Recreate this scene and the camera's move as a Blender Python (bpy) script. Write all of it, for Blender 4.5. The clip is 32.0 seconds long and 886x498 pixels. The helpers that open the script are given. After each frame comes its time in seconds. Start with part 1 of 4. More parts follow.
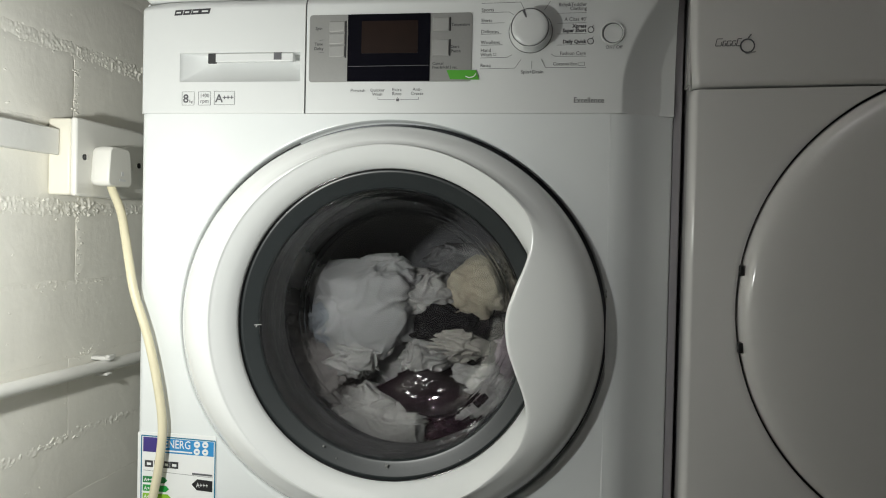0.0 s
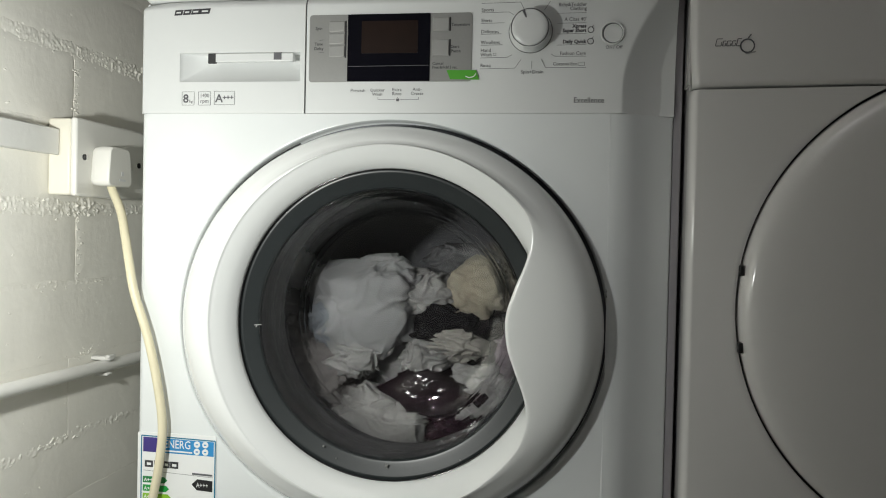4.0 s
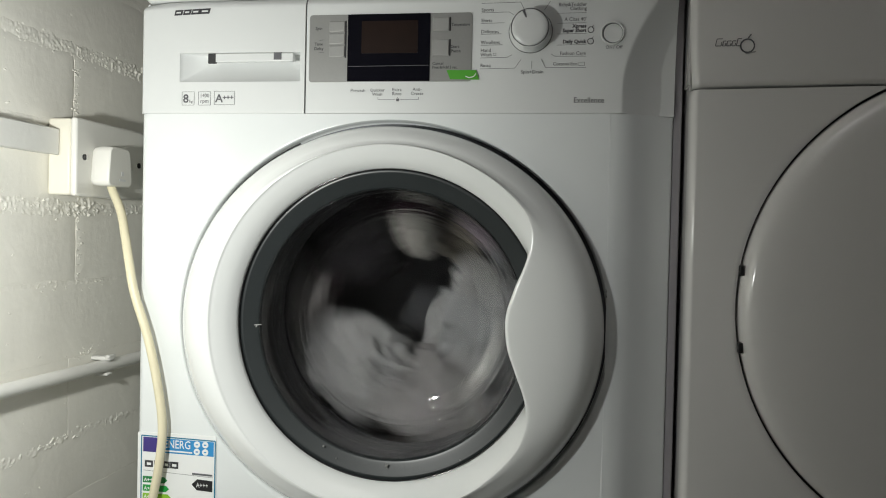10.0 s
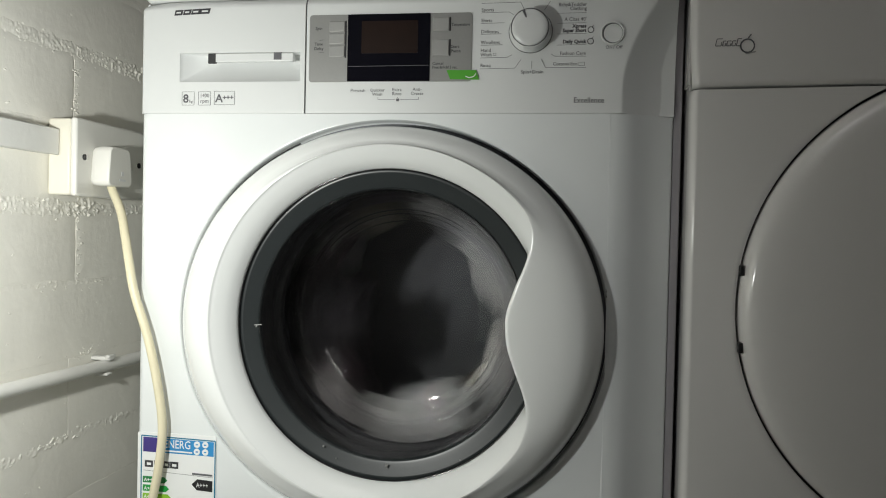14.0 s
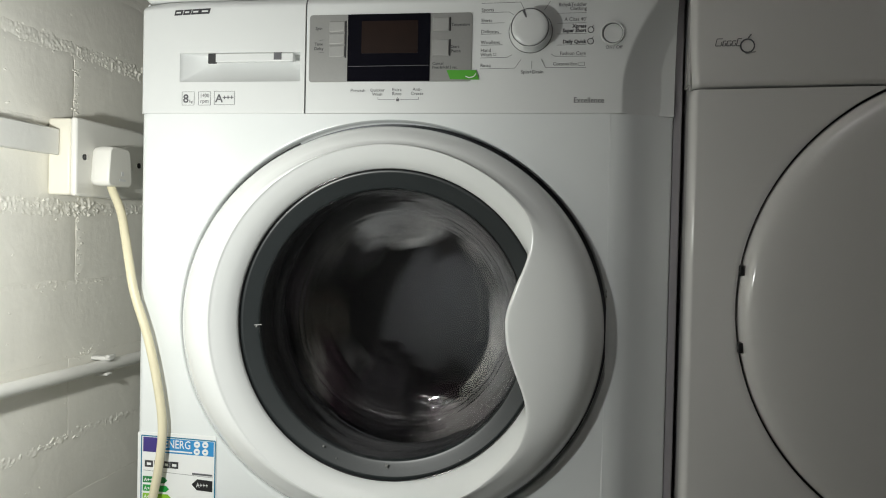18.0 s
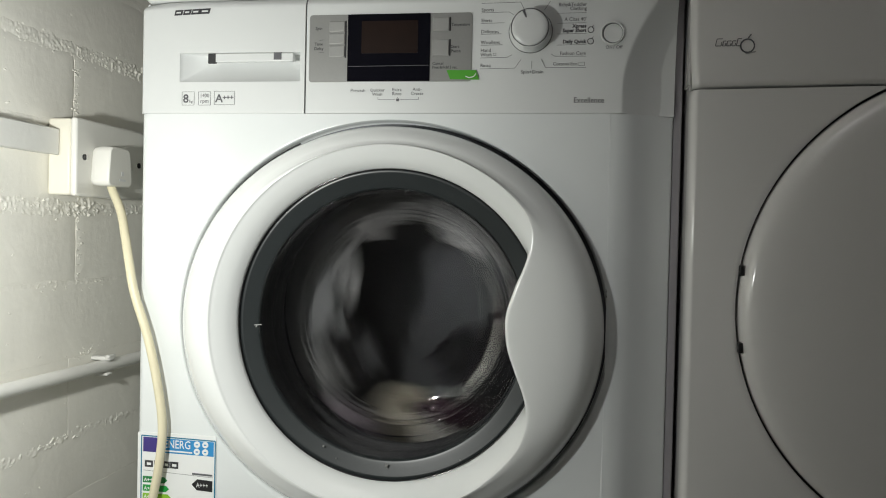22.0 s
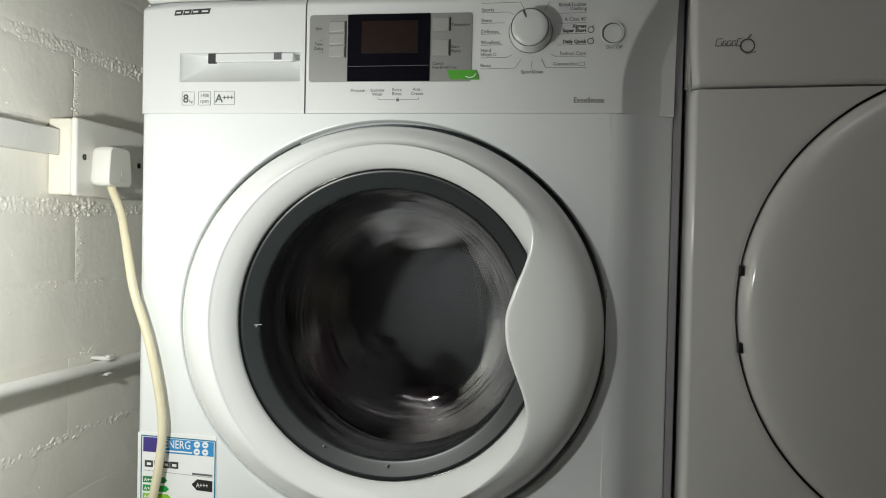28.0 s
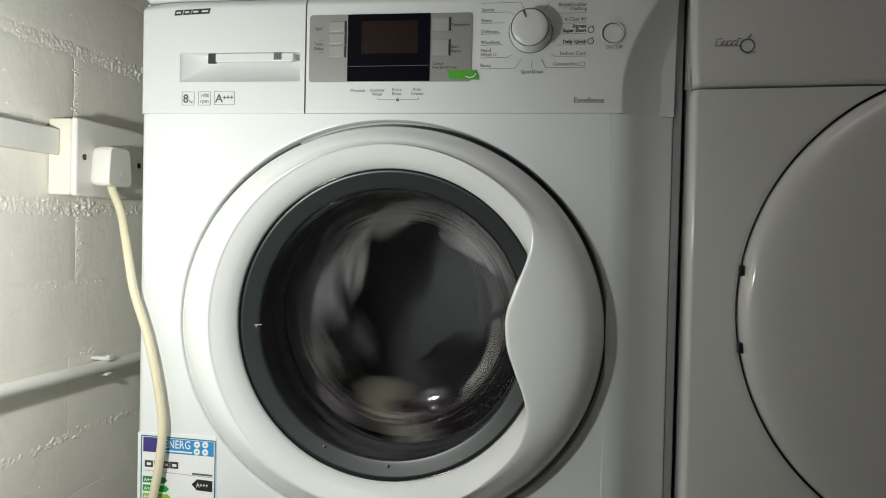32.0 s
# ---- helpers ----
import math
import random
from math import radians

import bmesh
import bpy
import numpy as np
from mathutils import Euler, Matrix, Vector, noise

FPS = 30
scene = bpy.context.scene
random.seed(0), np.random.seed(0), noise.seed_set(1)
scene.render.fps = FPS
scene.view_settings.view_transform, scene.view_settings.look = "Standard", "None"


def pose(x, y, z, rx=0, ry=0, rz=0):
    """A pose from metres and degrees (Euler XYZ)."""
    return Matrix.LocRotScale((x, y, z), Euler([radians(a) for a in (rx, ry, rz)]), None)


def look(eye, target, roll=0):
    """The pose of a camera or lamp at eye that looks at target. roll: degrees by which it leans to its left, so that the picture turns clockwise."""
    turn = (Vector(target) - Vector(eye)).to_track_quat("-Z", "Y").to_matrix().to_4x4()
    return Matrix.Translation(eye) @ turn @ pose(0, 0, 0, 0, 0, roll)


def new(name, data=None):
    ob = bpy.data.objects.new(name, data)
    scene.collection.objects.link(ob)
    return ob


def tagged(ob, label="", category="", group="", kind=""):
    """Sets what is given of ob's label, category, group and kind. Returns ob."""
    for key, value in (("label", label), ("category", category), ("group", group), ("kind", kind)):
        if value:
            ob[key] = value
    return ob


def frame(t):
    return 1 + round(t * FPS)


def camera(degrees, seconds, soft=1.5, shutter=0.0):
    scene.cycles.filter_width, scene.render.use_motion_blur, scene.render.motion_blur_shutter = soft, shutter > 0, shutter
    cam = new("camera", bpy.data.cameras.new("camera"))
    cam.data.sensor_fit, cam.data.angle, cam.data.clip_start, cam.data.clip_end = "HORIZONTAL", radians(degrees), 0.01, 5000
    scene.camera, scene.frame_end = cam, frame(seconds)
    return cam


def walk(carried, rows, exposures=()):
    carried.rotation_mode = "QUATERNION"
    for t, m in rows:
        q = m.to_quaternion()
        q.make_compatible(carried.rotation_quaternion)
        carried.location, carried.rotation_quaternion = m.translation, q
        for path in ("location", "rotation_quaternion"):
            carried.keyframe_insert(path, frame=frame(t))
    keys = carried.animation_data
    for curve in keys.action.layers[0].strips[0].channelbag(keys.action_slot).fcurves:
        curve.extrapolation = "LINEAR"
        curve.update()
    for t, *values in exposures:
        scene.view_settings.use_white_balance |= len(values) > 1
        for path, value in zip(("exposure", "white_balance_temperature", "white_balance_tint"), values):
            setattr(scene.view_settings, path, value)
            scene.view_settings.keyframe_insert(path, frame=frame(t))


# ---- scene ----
# The camera stands still on a support, at the height of the washing machine's door.
cam = camera(57.807, 32.0, 1.05, 0.9)
STAND = look((0.4839, -0.8579, 0.5910), (0.33342, 0.13048, 0.56966), 1.273)
walk(cam, [(0.0, STAND), (32.0, STAND)])

# ---- light ----
world = bpy.data.worlds.new("world")
scene.world = world
world.use_nodes = True
world.node_tree.nodes["Background"].inputs[0].default_value = (0.9, 0.95, 1.0, 1)
world.node_tree.nodes["Background"].inputs[1].default_value = 0.02


def lamp(name, kind, energy, color, m):
    data = bpy.data.lights.new(name, kind)
    data.energy, data.color = energy, color
    ob = new(name, data)
    ob.matrix_world = m
    return data


# A lamp low beside the camera, near the painted wall, and an added unseen fill that shines up at the ceiling.
beam = lamp("work_lamp", "SPOT", 11.5, (0.978, 1.0, 0.955), look((0.092, -0.52, 0.615), (-0.09, 0.0, 0.515)))
beam.spot_size, beam.spot_blend, beam.shadow_soft_size = radians(162), 1.0, 0.016
room = lamp("ceiling_fill", "AREA", 14.0, (0.98, 0.98, 1.0), look((0.3, -1.2, 1.75), (0.3, -1.19, 2.3)))
room.shape, room.size, room.size_y = "RECTANGLE", 0.3, 0.3


# ---- materials ----
def material(name, color, rough=0.5, metal=0.0, grain=0.06, scale=60.0, bump=0.0, bump_scale=300.0,
             stain=0.05, stain_scale=6.0, spec=0.5, coat=0.0, sheen=0.0):
    m = bpy.data.materials.new(name)
    m.use_nodes = True
    nt = m.node_tree
    b = nt.nodes["Principled BSDF"]
    co = nt.nodes.new("ShaderNodeTexCoord")
    n1, n2 = nt.nodes.new("ShaderNodeTexNoise"), nt.nodes.new("ShaderNodeTexNoise")
    n1.inputs["Scale"].default_value, n2.inputs["Scale"].default_value = scale, stain_scale
    n1.inputs["Detail"].default_value = n2.inputs["Detail"].default_value = 4
    for n in (n1, n2):
        nt.links.new(co.outputs["Object"], n.inputs["Vector"])
    add = nt.nodes.new("ShaderNodeMath")
    add.operation = "MULTIPLY_ADD"
    nt.links.new(n1.outputs["Fac"], add.inputs[0])
    add.inputs[1].default_value, add.inputs[2].default_value = 2 * grain, 1 - grain - stain
    add2 = nt.nodes.new("ShaderNodeMath")
    add2.operation = "MULTIPLY_ADD"
    nt.links.new(n2.outputs["Fac"], add2.inputs[0])
    add2.inputs[1].default_value = 2 * stain
    nt.links.new(add.outputs[0], add2.inputs[2])
    mix = nt.nodes.new("ShaderNodeVectorMath")
    mix.operation = "SCALE"
    mix.inputs[0].default_value = color
    nt.links.new(add2.outputs[0], mix.inputs["Scale"])
    nt.links.new(mix.outputs[0], b.inputs["Base Color"])
    b.inputs["Roughness"].default_value, b.inputs["Metallic"].default_value = rough, metal
    b.inputs["Specular IOR Level"].default_value = spec
    b.inputs["Coat Weight"].default_value, b.inputs["Coat Roughness"].default_value = coat, 0.08
    b.inputs["Sheen Weight"].default_value = sheen
    if bump:
        n3, bp = nt.nodes.new("ShaderNodeTexNoise"), nt.nodes.new("ShaderNodeBump")
        n3.inputs["Scale"].default_value, n3.inputs["Detail"].default_value = bump_scale, 5
        nt.links.new(co.outputs["Object"], n3.inputs["Vector"])
        nt.links.new(n3.outputs["Fac"], bp.inputs["Height"])
        bp.inputs["Strength"].default_value, bp.inputs["Distance"].default_value = bump, 0.002
        nt.links.new(bp.outputs["Normal"], b.inputs["Normal"])
    return m


ENAMEL = material("white_enamel", (0.745, 0.77, 0.77), 0.15, grain=0.01, stain=0.015, bump=0.02, bump_scale=700, coat=0.3)
PLASTIC = material("white_plastic", (0.69, 0.705, 0.70), 0.30, grain=0.01, stain=0.02, bump=0.03, bump_scale=1200)
DOOR_WHITE = material("door_plastic", (0.765, 0.78, 0.77), 0.18, grain=0.01, stain=0.02, coat=0.2)
SHEEN_GREY = material("pearl_plastic", (0.70, 0.71, 0.70), 0.35, grain=0.01, stain=0.02)
SILVER = material("silver_plastic", (0.31, 0.31, 0.30), 0.38, metal=0.35, grain=0.04, scale=400)
BUTTON = material("silver_button", (0.33, 0.33, 0.32), 0.40, metal=0.2, grain=0.03, scale=400)
DISPLAY = material("display_window", (0.005, 0.005, 0.008), 0.10, grain=0.1, stain=0.1, spec=0.25)
LCD = material("brown_display", (0.014, 0.007, 0.005), 0.35, spec=0.25, grain=0.1, stain=0.3, stain_scale=30)
INK = material("grey_ink", (0.11, 0.11, 0.12), 0.6)
MARK = material("dark_ink", (0.035, 0.035, 0.04), 0.5)
GLOSS_BLACK = material("glossy_black_plastic", (0.012, 0.012, 0.013), 0.12)
BLACK = material("black_plastic", (0.012, 0.012, 0.013), 0.45)
# Near-black standing for the shade in gaps, slots and holes; also the hinge's colour.
SEAM = material("dark_fill", (0.03, 0.03, 0.032), 0.7)
RIM = material("smoked_rim", (0.022, 0.026, 0.027), 0.30, grain=0.05, stain=0.1, spec=0.30)
TRIM = material("grey_trim", (0.30, 0.285, 0.30), 0.5)
# Grey that stands for white plastic lying in shade.
RECESS_SHADE = material("recess_shade", (0.10, 0.105, 0.115), 0.6)
# Grey rubber darkened to carry the shadow behind the glass.
RUBBER = material("shaded_grey_rubber", (0.035, 0.035, 0.037), 0.45, grain=0.08, stain=0.15, bump=0.05)
# Darker than steel: the dimness inside the drum is put into the colour.
STEEL = material("dim_drum_steel", (0.053, 0.054, 0.058), 0.6, metal=1.0, grain=0.05, stain=0.1)
PAINT = material("thick_white_paint", (0.88, 0.86, 0.79), 0.46, grain=0.03, scale=45, stain=0.07, stain_scale=7, bump=0.22, bump_scale=110)
MORTAR_PAINT = material("lumpy_white_paint", (0.87, 0.85, 0.78), 0.55, grain=0.04, scale=80, stain=0.08, stain_scale=12, bump=0.3, bump_scale=160)
PIPE_PAINT = material("gloss_white_paint", (0.76, 0.755, 0.72), 0.34, grain=0.03, stain=0.06, bump=0.15, bump_scale=120)
CREAM = material("cream_plastic", (0.80, 0.77, 0.66), 0.32, grain=0.02, stain=0.04)
PLUG_WHITE = material("plug_plastic", (0.78, 0.77, 0.72), 0.34, grain=0.01, stain=0.03)
CABLE = material("cream_cable", (0.76, 0.70, 0.50), 0.38, grain=0.03, stain=0.06)
CONCRETE = material("painted_concrete", (0.30, 0.30, 0.29), 0.7, grain=0.1, stain=0.2, bump=0.3, bump_scale=60)
ROOM_PAINT = material("room_paint", (0.40, 0.39, 0.37), 0.7, grain=0.05, stain=0.1, bump=0.1, bump_scale=80)
GREEN_STICKER = material("green_sticker", (0.08, 0.36, 0.03), 0.4)
LABEL_WHITE = material("label_paper", (0.80, 0.81, 0.80), 0.45, grain=0.01)
LABEL_BLUE = material("label_blue", (0.03, 0.25, 0.55), 0.45, grain=0.02)
LABEL_TEAL = material("label_edge", (0.01, 0.16, 0.28), 0.45, grain=0.02)
LABEL_NAVY = material("label_navy", (0.05, 0.035, 0.20), 0.45, grain=0.02)
LABEL_GREEN = [material("label_green", c, 0.45, grain=0.02) for c in ((0.01, 0.20, 0.05), (0.01, 0.30, 0.05), (0.24, 0.50, 0.03), (0.75, 0.66, 0.02))]
DRYER = material("dryer_enamel", (0.715, 0.705, 0.69), 0.14, grain=0.01, stain=0.02, bump=0.02, bump_scale=700, coat=0.2)


def cloth(name, color, rough=0.85, grain=0.08, stain=0.08, spec=0.2):
    return material(name, color, rough, grain=grain, scale=350, stain=stain, stain_scale=14, bump=0.3, bump_scale=700, spec=spec, sheen=0.1 if color[0] > 0.1 else 0.0)


GLASS = bpy.data.materials.new("door_glass")
GLASS.use_nodes = True
g = GLASS.node_tree.nodes["Principled BSDF"]
g.inputs["Base Color"].default_value = (0.79, 0.79, 0.79, 1)
g.inputs["Roughness"].default_value, g.inputs["IOR"].default_value, g.inputs["Transmission Weight"].default_value = 0.0, 1.37, 1.0
# a faint uneven haze mixed into the glass to lift the darks behind it
nt = GLASS.node_tree
haze, veil, streak, place = (nt.nodes.new(k) for k in ("ShaderNodeBsdfDiffuse", "ShaderNodeMixShader", "ShaderNodeTexNoise", "ShaderNodeTexCoord"))
haze.inputs["Color"].default_value = (0.80, 0.79, 0.78, 1)
streak.inputs["Scale"].default_value, streak.inputs["Detail"].default_value = 9.0, 5
thin = nt.nodes.new("ShaderNodeMath")
thin.operation = "MULTIPLY"
thin.inputs[1].default_value = 0.004
nt.links.new(place.outputs["Object"], streak.inputs["Vector"])
nt.links.new(streak.outputs["Fac"], thin.inputs[0])
nt.links.new(thin.outputs[0], veil.inputs[0])
nt.links.new(g.outputs[0], veil.inputs[1])
nt.links.new(haze.outputs[0], veil.inputs[2])
nt.links.new(veil.outputs[0], nt.nodes["Material Output"].inputs["Surface"])


# ---- mesh helpers ----
def mesh(verts, faces, smooth=True):
    me = bpy.data.meshes.new("mesh")
    me.from_pydata([tuple(v) for v in verts], [], faces)
    if smooth:
        me.polygons.foreach_set("use_smooth", [True] * len(me.polygons))
    return me


def thing(name, x, y, z, label, category, group="", kind=""):
    ob = new(name)
    ob.location = (x, y, z)
    return tagged(ob, label, category, group, kind)


def base_of(ob):
    v = Vector((0, 0, 0))
    while ob:
        v += ob.location
        ob = ob.parent
    return v


def part(name, me, mat, parent=None, label="", origin=None):
    """Links a mesh or bmesh given in world coordinates as one object under its thing or part."""
    if isinstance(me, bmesh.types.BMesh):
        bm, me = me, bpy.data.meshes.new(name)
        bmesh.ops.recalc_face_normals(bm, faces=bm.faces)
        bm.to_mesh(me)
        bm.free()
    me.name = name
    base = base_of(parent) if parent else Vector((0, 0, 0))
    at = Vector(origin) if origin else base
    me.transform(Matrix.Translation(-at))
    me.materials.append(mat)
    ob = new(name, me)
    ob.parent = parent
    ob.location = at - base
    if label:
        ob["label"] = label
    return ob


def box(x0, x1, y0, y1, z0, z1, bevel=0.0, segments=2, bm=None):
    bm = bm or bmesh.new()
    r = bmesh.ops.create_cube(bm, size=1.0, matrix=Matrix.Translation(((x0 + x1) / 2, (y0 + y1) / 2, (z0 + z1) / 2)) @ Matrix.Diagonal((x1 - x0, y1 - y0, z1 - z0, 1)))
    if bevel:
        edges = list({e for v in r["verts"] for e in v.link_edges})
        out = bmesh.ops.bevel(bm, geom=edges, offset=bevel, segments=segments, affect="EDGES", profile=0.5)
        for f in out["faces"]:
            f.smooth = True
    return bm


def loft(rings, closed=True, caps=(False, False), smooth=True):
    n = len(rings[0])
    verts = [p for r in rings for p in r]
    faces = []
    for k in range(len(rings) - 1):
        for i in range(n if closed else n - 1):
            j = (i + 1) % n
            faces.append((k * n + i, k * n + j, (k + 1) * n + j, (k + 1) * n + i))
    if caps[0]:
        faces.append(tuple(range(n))[::-1])
    if caps[1]:
        faces.append(tuple((len(rings) - 1) * n + i for i in range(n)))
    return mesh(verts, faces, smooth)


def lathe(profile, cx, cz, n=128, caps=(False, False), squash=1.0):
    """A surface of revolution round the horizontal axis through (cx, cz) that runs into depth; profile rows are (radius, depth)."""
    rings = [[(cx + r * math.sin(2 * math.pi * i / n), y, cz + squash * r * math.cos(2 * math.pi * i / n)) for i in range(n)] for r, y in profile]
    return loft(rings, True, caps)


def tube(points, radius, n=14, steps=8, caps=True):
    """A round tube along a smooth curve through the points."""
    p = [Vector(q) for q in points]
    p = [2 * p[0] - p[1]] + p + [2 * p[-1] - p[-2]]
    line = []
    for a, b, c, d in zip(p, p[1:], p[2:], p[3:]):
        for k in range(steps):
            t = k / steps
            line.append(0.5 * ((2 * b) + (c - a) * t + (2 * a - 5 * b + 4 * c - d) * t * t + (3 * b - a - 3 * c + d) * t ** 3))
    line.append(p[-2])
    side, rings = Vector((1, 0, 0.13)), []
    for k, q in enumerate(line):
        way = (line[min(k + 1, len(line) - 1)] - line[max(k - 1, 0)]).normalized()
        side = (side - way * side.dot(way)).normalized()
        up = way.cross(side)
        rings.append([q + radius * (math.cos(2 * math.pi * i / n) * side + math.sin(2 * math.pi * i / n) * up) for i in range(n)])
    return loft(rings, True, (caps, caps))


def words(parent, text, x, z, y, size, mat=None, align="LEFT", bold=0.0, name="lettering", squeeze=1.0):
    """Printed words as a thin mesh on a front at depth y, their foot at height z."""
    cu = bpy.data.curves.new("text", "FONT")
    cu.body, cu.size, cu.align_x, cu.offset, cu.resolution_u = text, size, align, bold, 2
    ob = new("text", cu)
    bpy.context.view_layer.update()
    me = bpy.data.meshes.new_from_object(ob.evaluated_get(bpy.context.evaluated_depsgraph_get()))
    bpy.data.objects.remove(ob)
    me.materials.clear()
    me.transform(pose(x, y, z, 90) @ Matrix.Diagonal((squeeze, 1, 1, 1)))
    return part(name, me, mat or INK, parent)


def bar(parent, x0, z0, x1, z1, y, width, mat=None, name="line"):
    """A printed line between two places on a front."""
    a, b = Vector((x0, y, z0)), Vector((x1, y, z1))
    s = (b - a).normalized().cross(Vector((0, 1, 0))) * width / 2
    return part(name, mesh([a - s, b - s, b + s, a + s], [(0, 1, 2, 3)], False), mat or INK, parent)


def plate(outline, y0, y1):
    """A flat plate with the given outline of (x, z) rows between two depths, its front at y0."""
    n = len(outline)
    v = [(x, y0, z) for x, z in outline] + [(x, y1, z) for x, z in outline]
    f = [tuple(range(n)), tuple(range(2 * n - 1, n - 1, -1))] + [(i, i + n, (i + 1) % n + n, (i + 1) % n) for i in range(n)]
    bm = bmesh.new()
    bm.from_mesh(mesh(v, f, False))
    return bm


def rounded(x0, x1, z0, z1, r, n=4):
    out = []
    for cx, cz, a in ((x1 - r, z1 - r, 0), (x0 + r, z1 - r, 90), (x0 + r, z0 + r, 180), (x1 - r, z0 + r, 270)):
        out += [(cx + r * math.cos(radians(a + 90 * k / n)), cz + r * math.sin(radians(a + 90 * k / n))) for k in range(n + 1)]
    return out


def ease(t, a, b):
    u = min(max((t - a) / (b - a), 0.0), 1.0)
    return u * u * (3 - 2 * u)


# ---- the setting ----
def wall(name, x0, x1, y0, y1, z0, z1, mat, label):
    return tagged(part(name, box(x0, x1, y0, y1, z0, z1), mat), label, "structure", kind="structure")


wall("floor", -0.2, 2.2, -2.4, 0.9, -0.1, 0.0, CONCRETE, "grey painted concrete floor of a utility room")
tagged(part("ceiling", box(-0.2, 2.2, -2.4, 0.9, 2.3, 2.4), ROOM_PAINT), "plain pale painted ceiling", "structure", kind="structure")
wall("wall_north", -0.2, 2.2, 0.8, 0.9, 0.0, 2.3, ROOM_PAINT, "plain painted wall behind the machines")
wall("wall_east", 2.1, 2.2, -2.3, 0.8, 0.0, 2.3, ROOM_PAINT, "plain painted side wall")
wall("wall_south", -0.2, 2.2, -2.4, -2.3, 0.0, 2.3, ROOM_PAINT, "plain painted wall across the room")
west = wall("wall_west", -0.2, -0.112, -2.3, 0.8, 0.0, 2.3, ROOM_PAINT, "white painted brick wall with lumpy mortar joints")

JOINTS = (0.085, 0.174, 0.262, 0.334, 0.430, 0.518, 0.611, 0.704, 0.798, 0.890, 0.980)


def brick_mesh(length, height, seed, filled, seam):
    """A painted brick seen on its face: a soft-edged slab with pits and a slightly uneven face; filled where the paint has closed the joints."""
    nu, nv = 30, 14
    edge, sway = (0.0002, 0.0005) if filled else (0.0008, 0.0014)
    verts, faces = [], []
    for j in range(nv + 1):
        for i in range(nu + 1):
            u, v = i / nu, j / nv
            y, z = (u - 0.5) * length, (v - 0.5) * height
            e = min(v * height, (1 - v) * height, *((u * length, (1 - u) * length) if seam > 0 else ()))
            q = Vector((y * 30 + seed * 7.3, z * 30, seed))
            drop = edge * max(0.0, 1 - e / (0.005 + 0.003 * noise.noise(q * 2))) ** 2
            bump = 0.0006 * noise.noise(q * 0.6) + 0.0002 * noise.noise(q * 3.0)
            pit = noise.noise(Vector((y * 150, z * 150, seed * 3.1)))
            bump -= 0.0016 * max(0.0, pit - 0.55) * 4
            if seam <= 0:
                bump *= min(1.0, min(u, 1 - u) * length / 0.03)
            wob = sway * noise.noise(q * 2.6 + Vector((9, 0, 0)))
            verts.append((0.0 - drop + bump, y + (wob if i in (0, nu) else 0), z + (wob if j in (0, nv) else 0)))
    for j in range(nv):
        for i in range(nu):
            k = j * (nu + 1) + i
            faces.append((k, k + 1, k + nu + 2, k + nu + 1))
    rim = list(range(nu + 1)) + [j * (nu + 1) + nu for j in range(1, nv + 1)] + [nv * (nu + 1) + i for i in range(nu - 1, -1, -1)] + [j * (nu + 1) for j in range(nv - 1, 0, -1)]
    n0, nr = len(verts), len(rim)
    verts += [verts[k] for k in rim] + [(-0.011, verts[k][1], verts[k][2]) for k in rim]
    for a in range(nr):
        b = (a + 1) % nr
        faces.append((n0 + a, n0 + nr + a, n0 + nr + b, n0 + b))
    return mesh(verts, faces)


def first_joint(row):
    """Where an upright joint of this course lies along the wall; the others follow at a brick's length."""
    return {8: 0.163, 7: 0.026, 6: 0.138, 5: 0.034, 4: 0.128, 3: 0.022, 2: 0.034}.get(row, 0.021 if row % 2 else 0.133)


for row, (low, high) in enumerate(zip(JOINTS, JOINTS[1:])):
    filled = high < 0.56
    seam = {7: 0.0038, 5: 0.0016, 3: 0.0012}.get(row, -0.0014)
    for k in range(-4, 3):
        y0 = first_joint(row) + 0.225 * k
        me = brick_mesh(0.225 - seam, high - low - (0.0022 if row in (2, 3) else 0.0004 if filled else 0.010), row * 11 + k, filled, seam)
        me.materials.append(PAINT)
        ob = new("brick", me)
        ob.parent = west
        ob.location = (-0.1005 + (0.0 if seam < 0 else 0.0003 if filled else 0.0010) * noise.noise(Vector((row * 1.7, k * 2.3, 0))), y0 + 0.1125, (low + high) / 2)


